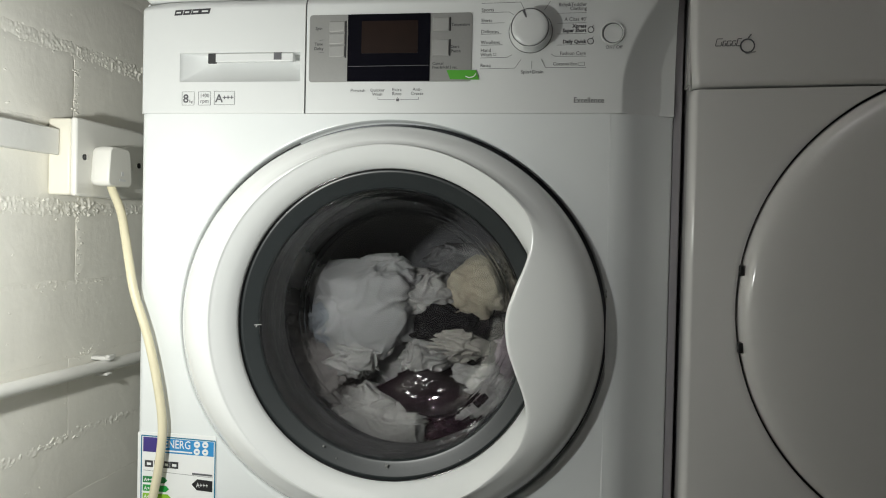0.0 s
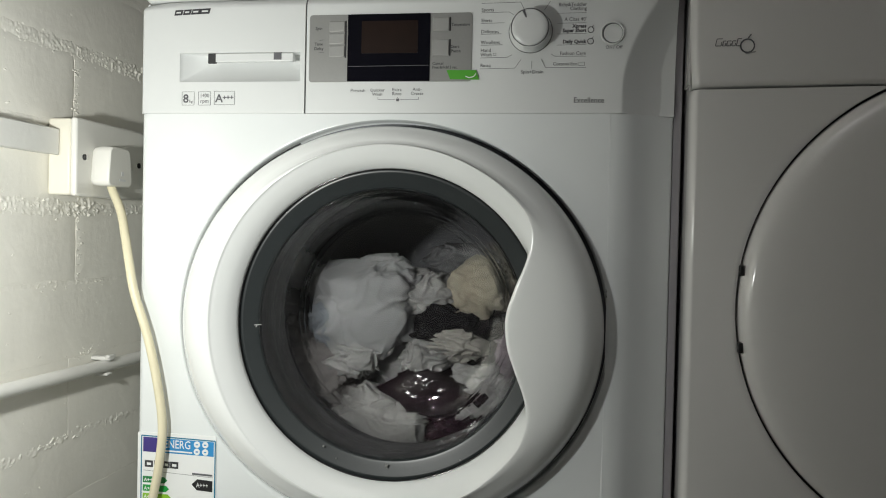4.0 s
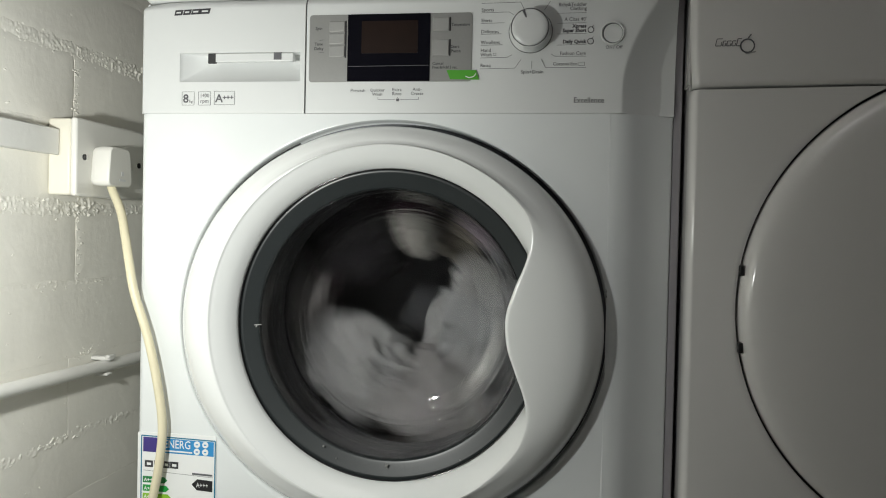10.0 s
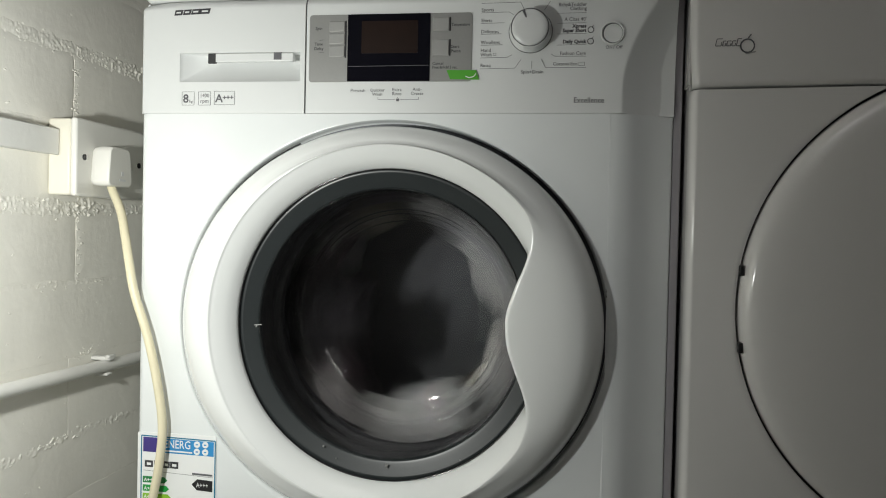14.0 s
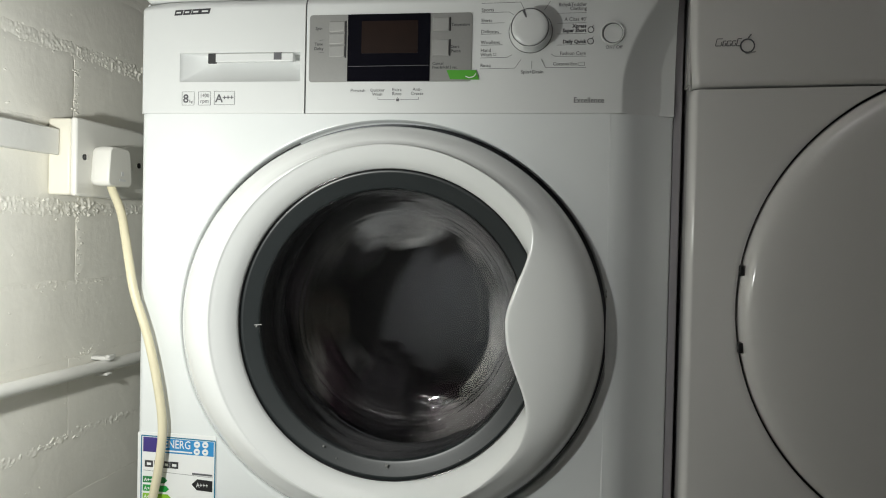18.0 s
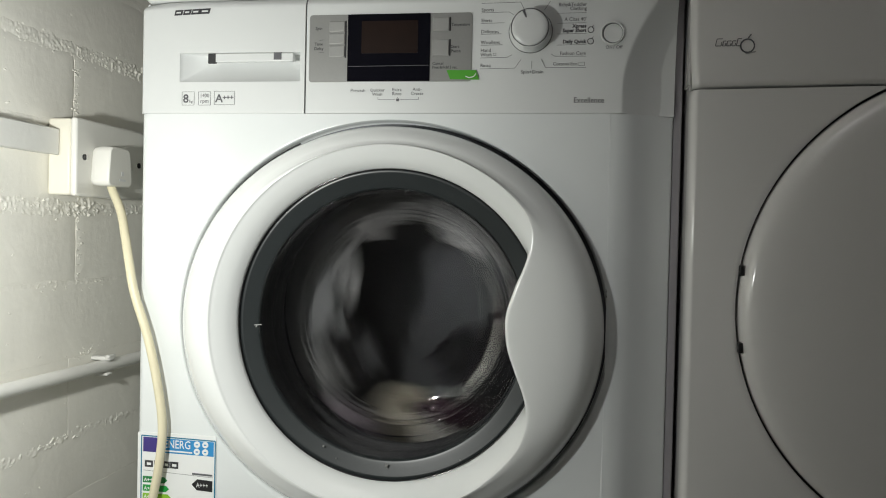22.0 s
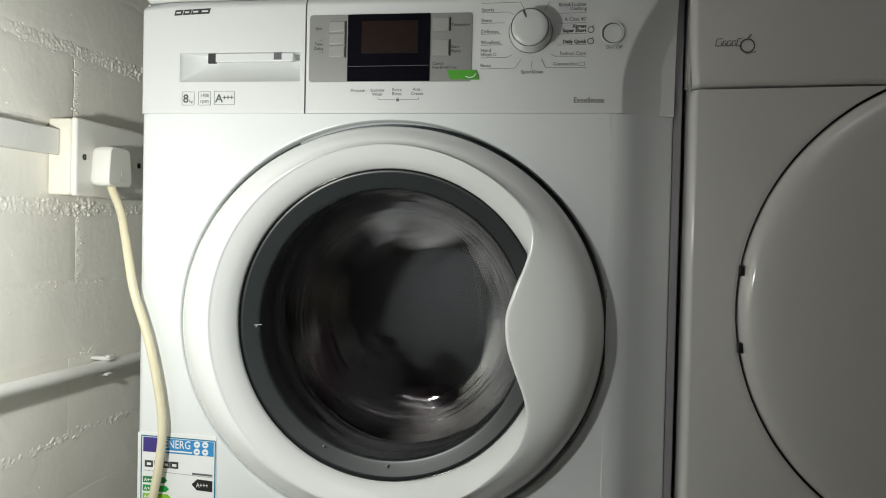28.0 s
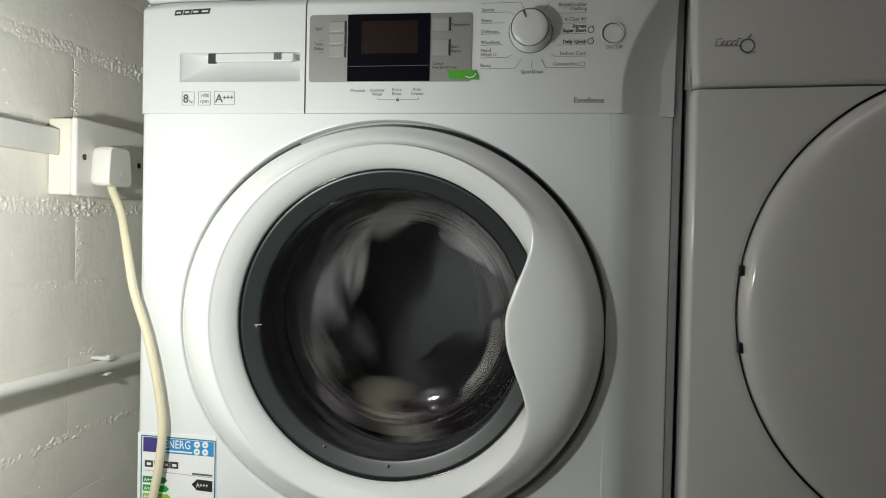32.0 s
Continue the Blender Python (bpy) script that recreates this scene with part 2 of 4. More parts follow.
def mortar_mesh():
    """The joints: rough daubs of mortar under thick paint, crumbly above the socket and nearly flush below it."""
    ys = [-0.62 + 0.46 * k / 40 for k in range(40)] + [-0.16 + 0.34 * k / 280 for k in range(280)] + [0.18 + 0.44 * k / 30 for k in range(31)]
    zs = [0.085 + 0.115 * k / 20 for k in range(20)] + [0.20 + 0.70 * k / 520 for k in range(520)] + [0.90 + 0.08 * k / 10 for k in range(11)]
    verts, faces = [], []
    for z in zs:
        row = max(0, sum(z > q for q in JOINTS) - 1)
        near = min(abs(z - q) for q in JOINTS)
        crumbly = 1.0 if abs(z - 0.611) < 0.03 or abs(z - 0.798) < 0.03 else 0.6 if abs(z - 0.334) < 0.03 else 0.1
        wide = 0.016 if crumbly == 1.0 else 0.012
        for y in ys:
            x = -0.1022 + 0.0006 * noise.noise(Vector((y * 40, z * 60, 1)))
            sway = 0.005 * noise.noise(Vector((y * 14, z * 3, 6)))
            level = max(0.0, 1 - (abs(near + sway) / wide) ** 2)
            if level > 0:
                patch = 0.5 + 0.9 * noise.noise(Vector((y * 11, z * 7, 4)))
                lump = max(0.0, noise.noise(Vector((y * 90, z * 130, 2))))
                crumb = max(0.0, noise.noise(Vector((y * 230, z * 300, 5))) - 0.05)
                x += level * ((0.0016 if crumbly > 0.5 else 0.0011) + crumbly * max(0.0, patch) * (0.0036 * lump + 0.0068 * crumb))
            verts.append((x, y, z))
    ny = len(ys) - 1
    for j in range(len(zs) - 1):
        for i in range(ny):
            k = j * (ny + 1) + i
            faces.append((k, k + 1, k + ny + 2, k + ny + 1))
    return mesh(verts, faces)


part("mortar", mortar_mesh(), MORTAR_PAINT, west, "rough mortar joints under thick white paint")


def paint_drips():
    """Small blisters and crumbs caught under the paint, most of them along the joints."""
    rng = random.Random(8)
    bm = bmesh.new()
    spots = [(rng.uniform(-0.5, 0.2), rng.choice((0.798, 0.611)) + rng.gauss(0, 0.0075), rng.uniform(0.0005, 0.0013)) for k in range(260)]
    spots += [(rng.uniform(-0.3, 0.15), rng.uniform(0.25, 0.84), rng.uniform(0.0005, 0.0011)) for k in range(34)]
    spots += [(rng.gauss(0.02, 0.03), 0.334 + rng.gauss(0.004, 0.004), rng.uniform(0.0006, 0.0018)) for k in range(20)]
    spots += [(rng.gauss(0.06, 0.03), 0.430 + rng.gauss(0.002, 0.004), rng.uniform(0.0005, 0.0012)) for k in range(24)]
    spots += [(rng.uniform(-0.06, 0.12), 0.518 + rng.gauss(0, 0.004), rng.uniform(0.0005, 0.0011)) for k in range(26)]
    spots += [(0.031 + rng.gauss(0, 0.003), rng.uniform(0.71, 0.79), rng.uniform(0.0006, 0.0016)) for k in range(24)]
    spots += [(0.040 + rng.gauss(0, 0.004), rng.uniform(0.522, 0.605), rng.uniform(0.0006, 0.0015)) for k in range(22)]
    spots += [(rng.uniform(-0.17, -0.08), rng.uniform(0.715, 0.785), rng.uniform(0.0010, 0.0020)) for k in range(14)]
    for y, z, r in spots:
        at = Matrix.Translation((-0.1004, y, z)) @ Matrix.Rotation(rng.uniform(-0.5, 0.5), 4, "X") @ Matrix.Diagonal((0.6 * r, 2.1 * r, 0.85 * r, 1))
        made = bmesh.ops.create_icosphere(bm, subdivisions=2, radius=1.0, matrix=at)
        for v in made["verts"]:
            v.co.y += 0.8 * r * noise.noise(v.co * 420)
            v.co.z += 0.7 * r * noise.noise(v.co * 420 + Vector((5, 0, 0)))
    for f in bm.faces:
        f.smooth = True
    return bm


tagged(part("paint_crumbs", paint_drips(), PAINT, west, "small blisters under the paint"), kind="stuff")

# ---- the wall's pipe, trunking and socket ----
pipe = thing("water_pipe", -0.085, 0.0, 0.41, "white painted copper pipe clipped along the brick wall", "pipe")
part("tube", tube([(-0.086, -0.9, 0.431), (-0.085, -0.5, 0.4235), (-0.085, -0.116, 0.4169), (-0.085, 0.0, 0.4146), (-0.085, 0.132, 0.4123), (-0.085, 0.7, 0.402)], 0.0078, 18), PIPE_PAINT, pipe)
clip_bm = box(-0.102, -0.075, 0.068, 0.081, 0.4205, 0.4255, 0.0018)
box(-0.081, -0.075, 0.066, 0.083, 0.4225, 0.4275, 0.002, bm=clip_bm)
box(-0.102, -0.079, 0.069, 0.080, 0.4010, 0.4050, 0.0015, bm=clip_bm)
part("pipe_clip", clip_bm, PIPE_PAINT, pipe, "white plastic pipe clip")

trunk = thing("cable_trunking", -0.1, -0.3, 0.668, "white painted plastic cable trunking fixed to the brick wall", "trunking")
part("channel", box(-0.100, -0.088, -0.95, -0.0245, 0.6690, 0.6965, 0.001), PIPE_PAINT, trunk)
part("lid", box(-0.0880, -0.0845, -0.95, -0.0243, 0.6680, 0.6980, 0.0012), PIPE_PAINT, trunk)

socket = thing("wall_socket", -0.1, 0.05, 0.6235, "cream double wall socket on a surface box", "socket")
part("back_box", box(-0.100, -0.0725, -0.0225, 0.1235, 0.6235, 0.7105, 0.0025), CREAM, socket)
part("face_plate", box(-0.0720, -0.0640, -0.0235, 0.1245, 0.6225, 0.7115, 0.003, 3), PLUG_WHITE, socket)
for y in (-0.0085, 0.110):
    bm = bmesh.new()
    bmesh.ops.create_cone(bm, cap_ends=True, segments=16, radius1=0.0034, radius2=0.0034, depth=0.002, matrix=Matrix.Translation((-0.0637, y, 0.6675)) @ Euler((0, radians(90), 0)).to_matrix().to_4x4())
    part("screw_hole", bm, SEAM, socket, "dark screw hole")
    part("screw", box(-0.0640, -0.0622, y + 0.0028, y + 0.0048, 0.6645, 0.6705, 0.0004), PLUG_WHITE, socket)

def plug_mesh():
    rings = []
    for x, s in ((-0.0640, 0.90), (-0.0628, 0.94), (-0.0580, 0.98), (-0.0500, 1.0), (-0.0438, 0.985), (-0.0415, 0.970), (-0.0404, 0.950), (-0.0400, 0.925), (-0.0400, 0.90), (-0.0400, 0.02)):
        out = rounded(-0.0260, 0.0260, -0.0235, 0.0235, 0.007, 6)
        rings.append([(x, 0.028 + s * p * (1 - 0.20 * max(0, q) / 0.0225), 0.659 + s * q) for p, q in out])
    return loft(rings, True, (True, True))


plug = thing("mains_plug", -0.052, 0.028, 0.636, "white three-pin mains plug pushed into the socket", "plug")
part("plug_body", plug_mesh(), PLUG_WHITE, plug)
part("fuse_mark", box(-0.0403, -0.0397, 0.025, 0.038, 0.6425, 0.6450), INK, plug, "faint moulded marking").data.materials[0] = SHEEN_GREY
part("fuse_mark", box(-0.0403, -0.0397, 0.029, 0.034, 0.6490, 0.6535), INK, plug, "faint moulded marking").data.materials[0] = SHEEN_GREY
part("flex", tube([(-0.0520, 0.028, 0.640), (-0.0492, 0.0258, 0.6320), (-0.0316, 0.015, 0.6062), (-0.0167, 0.0, 0.5768), (-0.0050, -0.010, 0.5430), (0.0034, -0.0135, 0.5131), (0.0206, -0.0135, 0.4627), (0.0338, -0.0135, 0.4056), (0.0393, -0.0135, 0.3611), (0.0352, -0.0135, 0.3157), (0.0288, -0.0135, 0.2817), (0.014, -0.0135, 0.20), (-0.012, -0.0135, 0.10), (-0.03, 0.0, 0.006), (-0.045, 0.2, 0.006)], 0.0050), CABLE, plug, "cream mains cable")

# ---- the washing machine ----
MX, MZ = 0.297, 0.489
washer = thing("washing_machine", 0.298, 0.3, 0.0, "white front-loading washing machine with laundry turning in its drum", "washing machine")


FOLD = 0.528


def front_y(x):
    """The front is flat, and turns back in a soft fold along its far edge."""
    return fold_back(max(0.0, x - FOLD), 0.026)


def fold_back(d, soft):
    """How far a front runs back at d beyond its fold, which bends over the length soft."""
    return 0.60 * (d * d / (2 * soft) if d < soft else d - soft / 2)


def rectangle(x0, x1, z0, z1, n):
    side = n // 4
    out = []
    for k in range(side):
        out.append((x0 + (x1 - x0) * k / side, z1))
    for k in range(side):
        out.append((x1, z1 - (z1 - z0) * k / side))
    for k in range(side):
        out.append((x1 - (x1 - x0) * k / side, z0))
    for k in range(side):
        out.append((x0, z0 + (z1 - z0) * k / side))
    return out


def front_panel():
    n = 320
    gx, gz, ga, gb = 0.2922, 0.487, 0.2402, 0.225
    rect = rectangle(0.0, FOLD, 0.0, 0.7186, n)
    ell = []
    for x, z in rect:
        a = math.atan2((z - gz) / gb, (x - gx) / ga)
        ell.append((gx + ga * math.cos(a), gz + gb * math.sin(a)))
    rings = []
    for inset, back in ((0.0, 0.014), (0.0008, 0.006), (0.0030, 0.0018), (0.0070, 0.0)):
        rings.append([(x + inset * max(0.0, 1 - x / 0.1), back * (1 if x < 0.001 else 0.4 if z < 0.01 else 0), min(z, 0.7186 - 0.05 * inset) if z > 0.5 else z) for x, z in rect])
    for s in [k / 24 for k in range(1, 24)] + [0.985]:
        ring = []
        for (x, z), (ex, ez) in zip(rings[3] and [(p[0], p[2]) for p in rings[3]], ell):
            px, pz = x + (ex - x) * s, z + (ez - z) * s
            ring.append((px, 0.0, pz))
        rings.append(ring)
    for shrink, back in ((1.0, 0.0006), (0.9965, 0.0025), (0.9935, 0.008), (0.992, 0.018)):
        rings.append([(gx + (ex - gx) * shrink, back, gz + (ez - gz) * shrink) for ex, ez in ell])
    rings.append([(MX + 0.174 * (ex - gx) / math.hypot(ex - gx, ez - gz), 0.018, MZ + 0.174 * (ez - gz) / math.hypot(ex - gx, ez - gz)) for ex, ez in ell])
    bm = bmesh.new()
    bm.from_mesh(loft(rings))
    edge = [(FOLD + 0.0665 * k / 60, front_y(FOLD + 0.0665 * k / 60)) for k in range(60)] + [(0.5949, front_y(0.5949) + 0.0014), (0.5952, front_y(0.5952) + 0.012)]
    bm.from_mesh(loft([[(x, y, z) for x, y in edge] for z in (0.0, 0.24, 0.48, 0.7186)], False))
    return bm


part("front_panel", front_panel(), ENAMEL, washer, "white enamelled steel front")
for name, bm in (("side_panel", box(0.0006, 0.003, 0.013, 0.58, 0.0, 0.846)), ("side_panel", box(0.597, 0.5995, 0.048, 0.58, 0.0, 0.846)), ("back_panel", box(0.003, 0.594, 0.577, 0.58, 0.0, 0.846)), ("base_panel", box(0.003, 0.594, 0.03, 0.577, 0.0, 0.003))):
    part(name, bm, ENAMEL, washer)
part("edge_strip", box(0.5953, 0.6040, 0.0335, 0.0475, 0.0, 0.846, 0.0015), TRIM, washer, "grey strip along the far edge")
part("worktop", box(-0.002, 0.599, 0.010, 0.585, 0.8475, 0.870, 0.006, 3), PLASTIC, washer)
# A dark strip put in for the shade of the gap under the panel.
part("gap_shade_strip", box(0.004, 0.592, 0.034, 0.037, 0.7155, 0.722), SEAM, washer, "dark strip for the shade in the gap under the control panel")


def fascia_y(x, z):
    """The panel folds back like the front below it, and levels out again in a shallow scoop at its far end."""
    fold = 0.537 + 0.034 * max(0.0, (z - 0.745) / 0.09) ** 1.8
    d = max(0.0, x - fold)
    top = max(0.0, z - 0.836)
    level = max(0.0, x - 0.5790 - 0.016 * min(max((z - 0.762) / 0.052, 0.0), 1.0) ** 1.2 - 0.0012 * math.sin(70 * (z - 0.72)))
    return -0.0005 + fold_back(d, 0.0035) - 0.55 * fold_back(level, 0.0015) + 60 * top * top + (0.004 * (1 - min(x, 0.004) / 0.004) ** 2 if x < 0.004 else 0)


def sheet(xs, zs, f, back, hole=None):
    """A shaped front of a panel with skirts that run back; hole leaves out a rectangle."""
    nx = len(xs)
    verts = [(x, f(x, z), z) for z in zs for x in xs]
    faces = []
    for j in range(len(zs) - 1):
        for i in range(nx - 1):
            if hole and hole[0] - 1e-6 <= xs[i] and xs[i + 1] <= hole[1] + 1e-6 and hole[2] - 1e-6 <= zs[j] and zs[j + 1] <= hole[3] + 1e-6:
                continue
            k = j * nx + i
            faces.append((k, k + 1, k + nx + 1, k + nx))
    nz = len(zs)
    rim = list(range(nx)) + [j * nx + nx - 1 for j in range(1, nz)] + [(nz - 1) * nx + i for i in range(nx - 2, -1, -1)] + [j * nx for j in range(nz - 2, 0, -1)]
    n0 = len(verts)
    verts += [(verts[k][0], verts[k][1] + back, verts[k][2]) for k in rim]
    for a in range(len(rim)):
        b = (a + 1) % len(rim)
        faces.append((rim[a], n0 + a, n0 + b, rim[b]))
    bm = bmesh.new()
    bm.from_mesh(mesh(verts, faces))
    ob_edges = [e for e in bm.edges if len(e.link_faces) == 2 and e.link_faces[0].normal.angle(e.link_faces[1].normal, 0) > 0.6]
    for e in ob_edges:
        e.smooth = False
    return bm


def span(*stops):
    out = []
    for a, b, n in zip(stops[::2], stops[2::2], stops[1::2]):
        out += [a + (b - a) * k / n for k in range(n)]
    return out + [stops[-1]]


panel = part("control_panel", sheet(span(0.1960, 4, 0.530, 130, 0.5950), span(0.7189, 40, 0.83, 16, 0.8462), fascia_y, 0.03), PLASTIC, washer, "white plastic control panel")


drawer = part("detergent_drawer", sheet(span(-0.0012, 4, 0.004, 6, 0.047, 8, 0.189, 2, 0.1942), span(0.7187, 4, 0.754, 4, 0.7865, 8, 0.836, 8, 0.8455), fascia_y, 0.03, (0.047, 0.189, 0.754, 0.7865)), PLASTIC, washer, "white detergent drawer front with a moulded grip")
for v in drawer.data.vertices:
    wx, wz = v.co.x + washer.location.x, v.co.z
    if wz > 0.83 and wx < 0.05:
        v.co.z -= 0.0052 * (1 - max(wx, 0.0) / 0.05) ** 2 * (wz - 0.83) / 0.0155
# The seam's shade is drawn as a dark strip set behind it.
part("seam_shade_strip", box(0.1930, 0.1985, 0.004, 0.008, 0.7188, 0.846), SEAM, washer, "dark strip for the shade in the seam beside the drawer")


def pocket():
    """A finger scoop that sinks in from the foot and from one end, and ends square under the lip."""
    xs, zs = span(0.047, 26, 0.092, 8, 0.1862, 6, 0.189), span(0.754, 22, 0.7865)
    rows = []
    for z in zs:
        row = []
        for x in xs:
            foot, end = min(1.0, (z - 0.754) / 0.029), min(1.0, (x - 0.047) / 0.036)
            sink = min(1 - (1 - foot) ** 2, 0.06 + 0.94 * end * (2 - end) if x > 0.047 else 0.0, max(0.0, 0.189 - x) / 0.003)
            row.append((x, -0.0005 + 0.017 * sink, z))
        rows.append(row)
    rows.append([(x, -0.0005, 0.7866) for x in xs])
    return loft(rows, False)


part("grip", pocket(), PLASTIC, drawer, "sloping finger grip")
part("grip_bar", box(0.0890, 0.1805, 0.0005, 0.006, 0.7764, 0.7862, 0.0012), PLASTIC, drawer)
# Dark blocks stand in for the shade of two deep slots.
part("slot_shade", box(0.0800, 0.0889, 0.0015, 0.005, 0.7755, 0.7862), SEAM, drawer, "dark block for the shade in a grip slot")
part("slot_shade", box(0.1580, 0.1668, -0.0001, 0.005, 0.7785, 0.7864), INK, drawer, "dark block for the shade in a grip slot")

FY = -0.0010
# the maker's mark as plain blocks
for k, (a, b) in enumerate(((0.0398, 0.0490), (0.0502, 0.0590), (0.0600, 0.0700), (0.0704, 0.0815))):
    tilt = 0.0018
    part("brand_mark", plate([(a, 0.8290 + 0.0004 * k), (b, 0.8294 + 0.0004 * k), (b + tilt, 0.8352 + 0.0004 * k), (a + tilt, 0.8348 + 0.0004 * k)], FY - 0.0003, FY + 0.0004), MARK, drawer, "dark block of the maker's mark")
    part("brand_mark", plate([(a + 0.0026, 0.8311 + 0.0004 * k), (b - 0.0014, 0.8313 + 0.0004 * k), (b - 0.0010, 0.8330 + 0.0004 * k), (a + 0.003, 0.8328 + 0.0004 * k)], FY - 0.0006, FY - 0.0002), PLASTIC, drawer, "pale gap in the maker's mark")


def frame_lines(parent, x0, x1, z0, z1, w=0.0004):
    for a in ((x0, z0, x1, z0), (x0, z1, x1, z1), (x0, z0, x0, z1), (x1, z0, x1, z1)):
        bar(parent, *a, FY, w)


frame_lines(drawer, 0.0507, 0.0652, 0.7280, 0.7430)
frame_lines(drawer, 0.0704, 0.0848, 0.7280, 0.7430)
frame_lines(drawer, 0.0892, 0.1132, 0.7284, 0.7434)
words(drawer, "8", 0.0518, 0.7308, FY, 0.0135, bold=0.0003)
words(drawer, "kg", 0.0593, 0.7308, FY, 0.0046)
words(drawer, "1400", 0.0776, 0.7366, FY, 0.0062, align="CENTER", squeeze=0.9)
words(drawer, "rpm", 0.0776, 0.7306, FY, 0.0062, align="CENTER")
words(drawer, "A", 0.0905, 0.7312, FY, 0.0130, bold=0.0002)
words(drawer, "+++", 0.0990, 0.7340, FY, 0.0075, bold=0.0002)

# the silver strip with display and keys
part("key_strip", plate(rounded(0.1996, 0.3798, 0.7528, 0.8262, 0.003), FY - 0.0006, FY + 0.001), SILVER, panel, "silver key strip")
part("display", plate(rounded(0.2432, 0.3345, 0.7532, 0.8260, 0.0006), FY - 0.0016, FY), DISPLAY, panel, "unlit black display window")
part("display_screen", plate(rounded(0.2588, 0.3210, 0.7835, 0.8185, 0.001), FY - 0.0019, FY - 0.0014), LCD, panel, "dim brown display screen")
bar(panel, 0.2440, 0.7695, 0.3340, 0.7700, FY - 0.0018, 0.0005)
for z0, z1 in ((0.8075, 0.8190), (0.7940, 0.8055), (0.7800, 0.7922)):
    part("key", box(0.2222, 0.2398, FY - 0.0020, FY, z0, z1, 0.0009), BUTTON, panel, "silver push key")
# Black strips draw the shadow gaps beside the keys, here and below.
part("key_shadow_strip", box(0.2400, 0.2415, FY - 0.0012, FY, 0.7790, 0.8195), BLACK, panel, "black strip drawn as the shadow gap beside the keys")
for z0, z1 in ((0.8070, 0.8212), (0.7803, 0.7975)):
    part("key", box(0.3372, 0.3552, FY - 0.0020, FY, z0, z1, 0.0009), BUTTON, panel, "silver push key")
    part("key_shadow_strip", box(0.3554, 0.3568, FY - 0.0012, FY, z0 - 0.0002, z1 + 0.0002), BLACK, panel, "black strip drawn as the shadow gap beside the key")
SY = FY - 0.0008
words(panel, "Spin", 0.2063, 0.8100, SY, 0.0046, MARK, bold=0.00008)
words(panel, "Time", 0.2055, 0.7930, SY, 0.0046, MARK, bold=0.00008)
words(panel, "Delay", 0.2050, 0.7880, SY, 0.0046, MARK, bold=0.00008)
bar(panel, 0.2110, 0.7985, 0.2165, 0.7990, SY, 0.0004)
bar(panel, 0.2110, 0.7855, 0.2165, 0.7850, SY, 0.0004)
words(panel, "Temperature", 0.3574, 0.8120, SY, 0.0045, MARK, bold=0.00006, squeeze=0.82)
words(panel, "Start", 0.3574, 0.7885, SY, 0.0046, MARK, bold=0.00006)
words(panel, "Pause", 0.3574, 0.7838, SY, 0.0046, MARK, bold=0.00006)
words(panel, "Cancel", 0.3374, 0.7707, SY, 0.0044, MARK, bold=0.00006)
words(panel, "Press&Hold 3 sec.", 0.3374, 0.7665, SY, 0.0044, MARK, bold=0.00006, squeeze=0.85)
sticker = part("sticker", plate([(0.3531, 0.7648), (0.3848, 0.7645), (0.3885, 0.7543), (0.3572, 0.7550)], FY - 0.0013, FY - 0.0007), GREEN_STICKER, panel, "green sticker with a white tick")
part("tick", tube([(0.3738, FY - 0.0015, 0.7580), (0.3780, FY - 0.0015, 0.7566), (0.3830, FY - 0.0015, 0.7580), (0.3850, FY - 0.0015, 0.7612)], 0.0006, 6, 4), LABEL_WHITE, sticker)
for text, x, z in (("Prewash", 0.2553, 0.7420), ("Quicker", 0.2771, 0.7423), ("Wash", 0.2771, 0.7378), ("Extra", 0.2988, 0.7428), ("Rinse", 0.2988, 0.7383), ("Anti-", 0.3212, 0.7430), ("Crease", 0.3212, 0.7385)):
    words(panel, text, x, z, FY, 0.0049, align="CENTER")
bar(panel, 0.2780, 0.7336, 0.2975, 0.7336, FY, 0.0004)
bar(panel, 0.3023, 0.7336, 0.3230, 0.7336, FY, 0.0004)
bar(panel, 0.2780, 0.7336, 0.2780, 0.7362, FY, 0.0004)
bar(panel, 0.3230, 0.7336, 0.3230, 0.7362, FY, 0.0004)
part("lock_mark", plate(rounded(0.2983, 0.3015, 0.7318, 0.7342, 0.0005), FY - 0.0002, FY + 0.0003), INK, panel)
bar(panel, 0.2987, 0.7340, 0.2999, 0.7358, FY, 0.0005)
bar(panel, 0.2999, 0.7358, 0.3011, 0.7340, FY, 0.0005)

# the programme dial
KX, KZ = 0.4420, 0.8050
for text, z, b in (("Sports", 0.8285, 0), ("Shirts", 0.8172, 0), ("Delicates", 0.8053, 0), ("Woollens", 0.7940, 0), ("Hand", 0.7855, 0), ("Wash", 0.7808, 0), ("Rinse", 0.7695, 0)):
    words(panel, text, 0.3892, z - 0.0016, FY, 0.0052, bold=0.00008 * b)
for z, end in ((0.8255, 0.419), (0.8142, 0.414), (0.8026, 0.411), (0.7910, 0.413), (0.7776, 0.418), (0.7660, 0.426)):
    bar(panel, 0.3892, z, end, z + 0.0004, FY, 0.0004)
bar(panel, 0.419, 0.8259, 0.4235, 0.8230, FY, 0.0004)
bar(panel, 0.418, 0.7780, 0.4225, 0.7806, FY, 0.0004)
bar(panel, 0.426, 0.7664, 0.4325, 0.7757, FY, 0.0004)
bar(panel, 0.4440, 0.7660, 0.4440, 0.7740, FY, 0.0004)
bar(panel, 0.4540, 0.7755, 0.4585, 0.7668, FY, 0.0004)
bar(panel, 0.4585, 0.7668, 0.5010, 0.7666, FY, 0.0004)
bar(panel, 0.4640, 0.7810, 0.4680, 0.7785, FY, 0.0004)
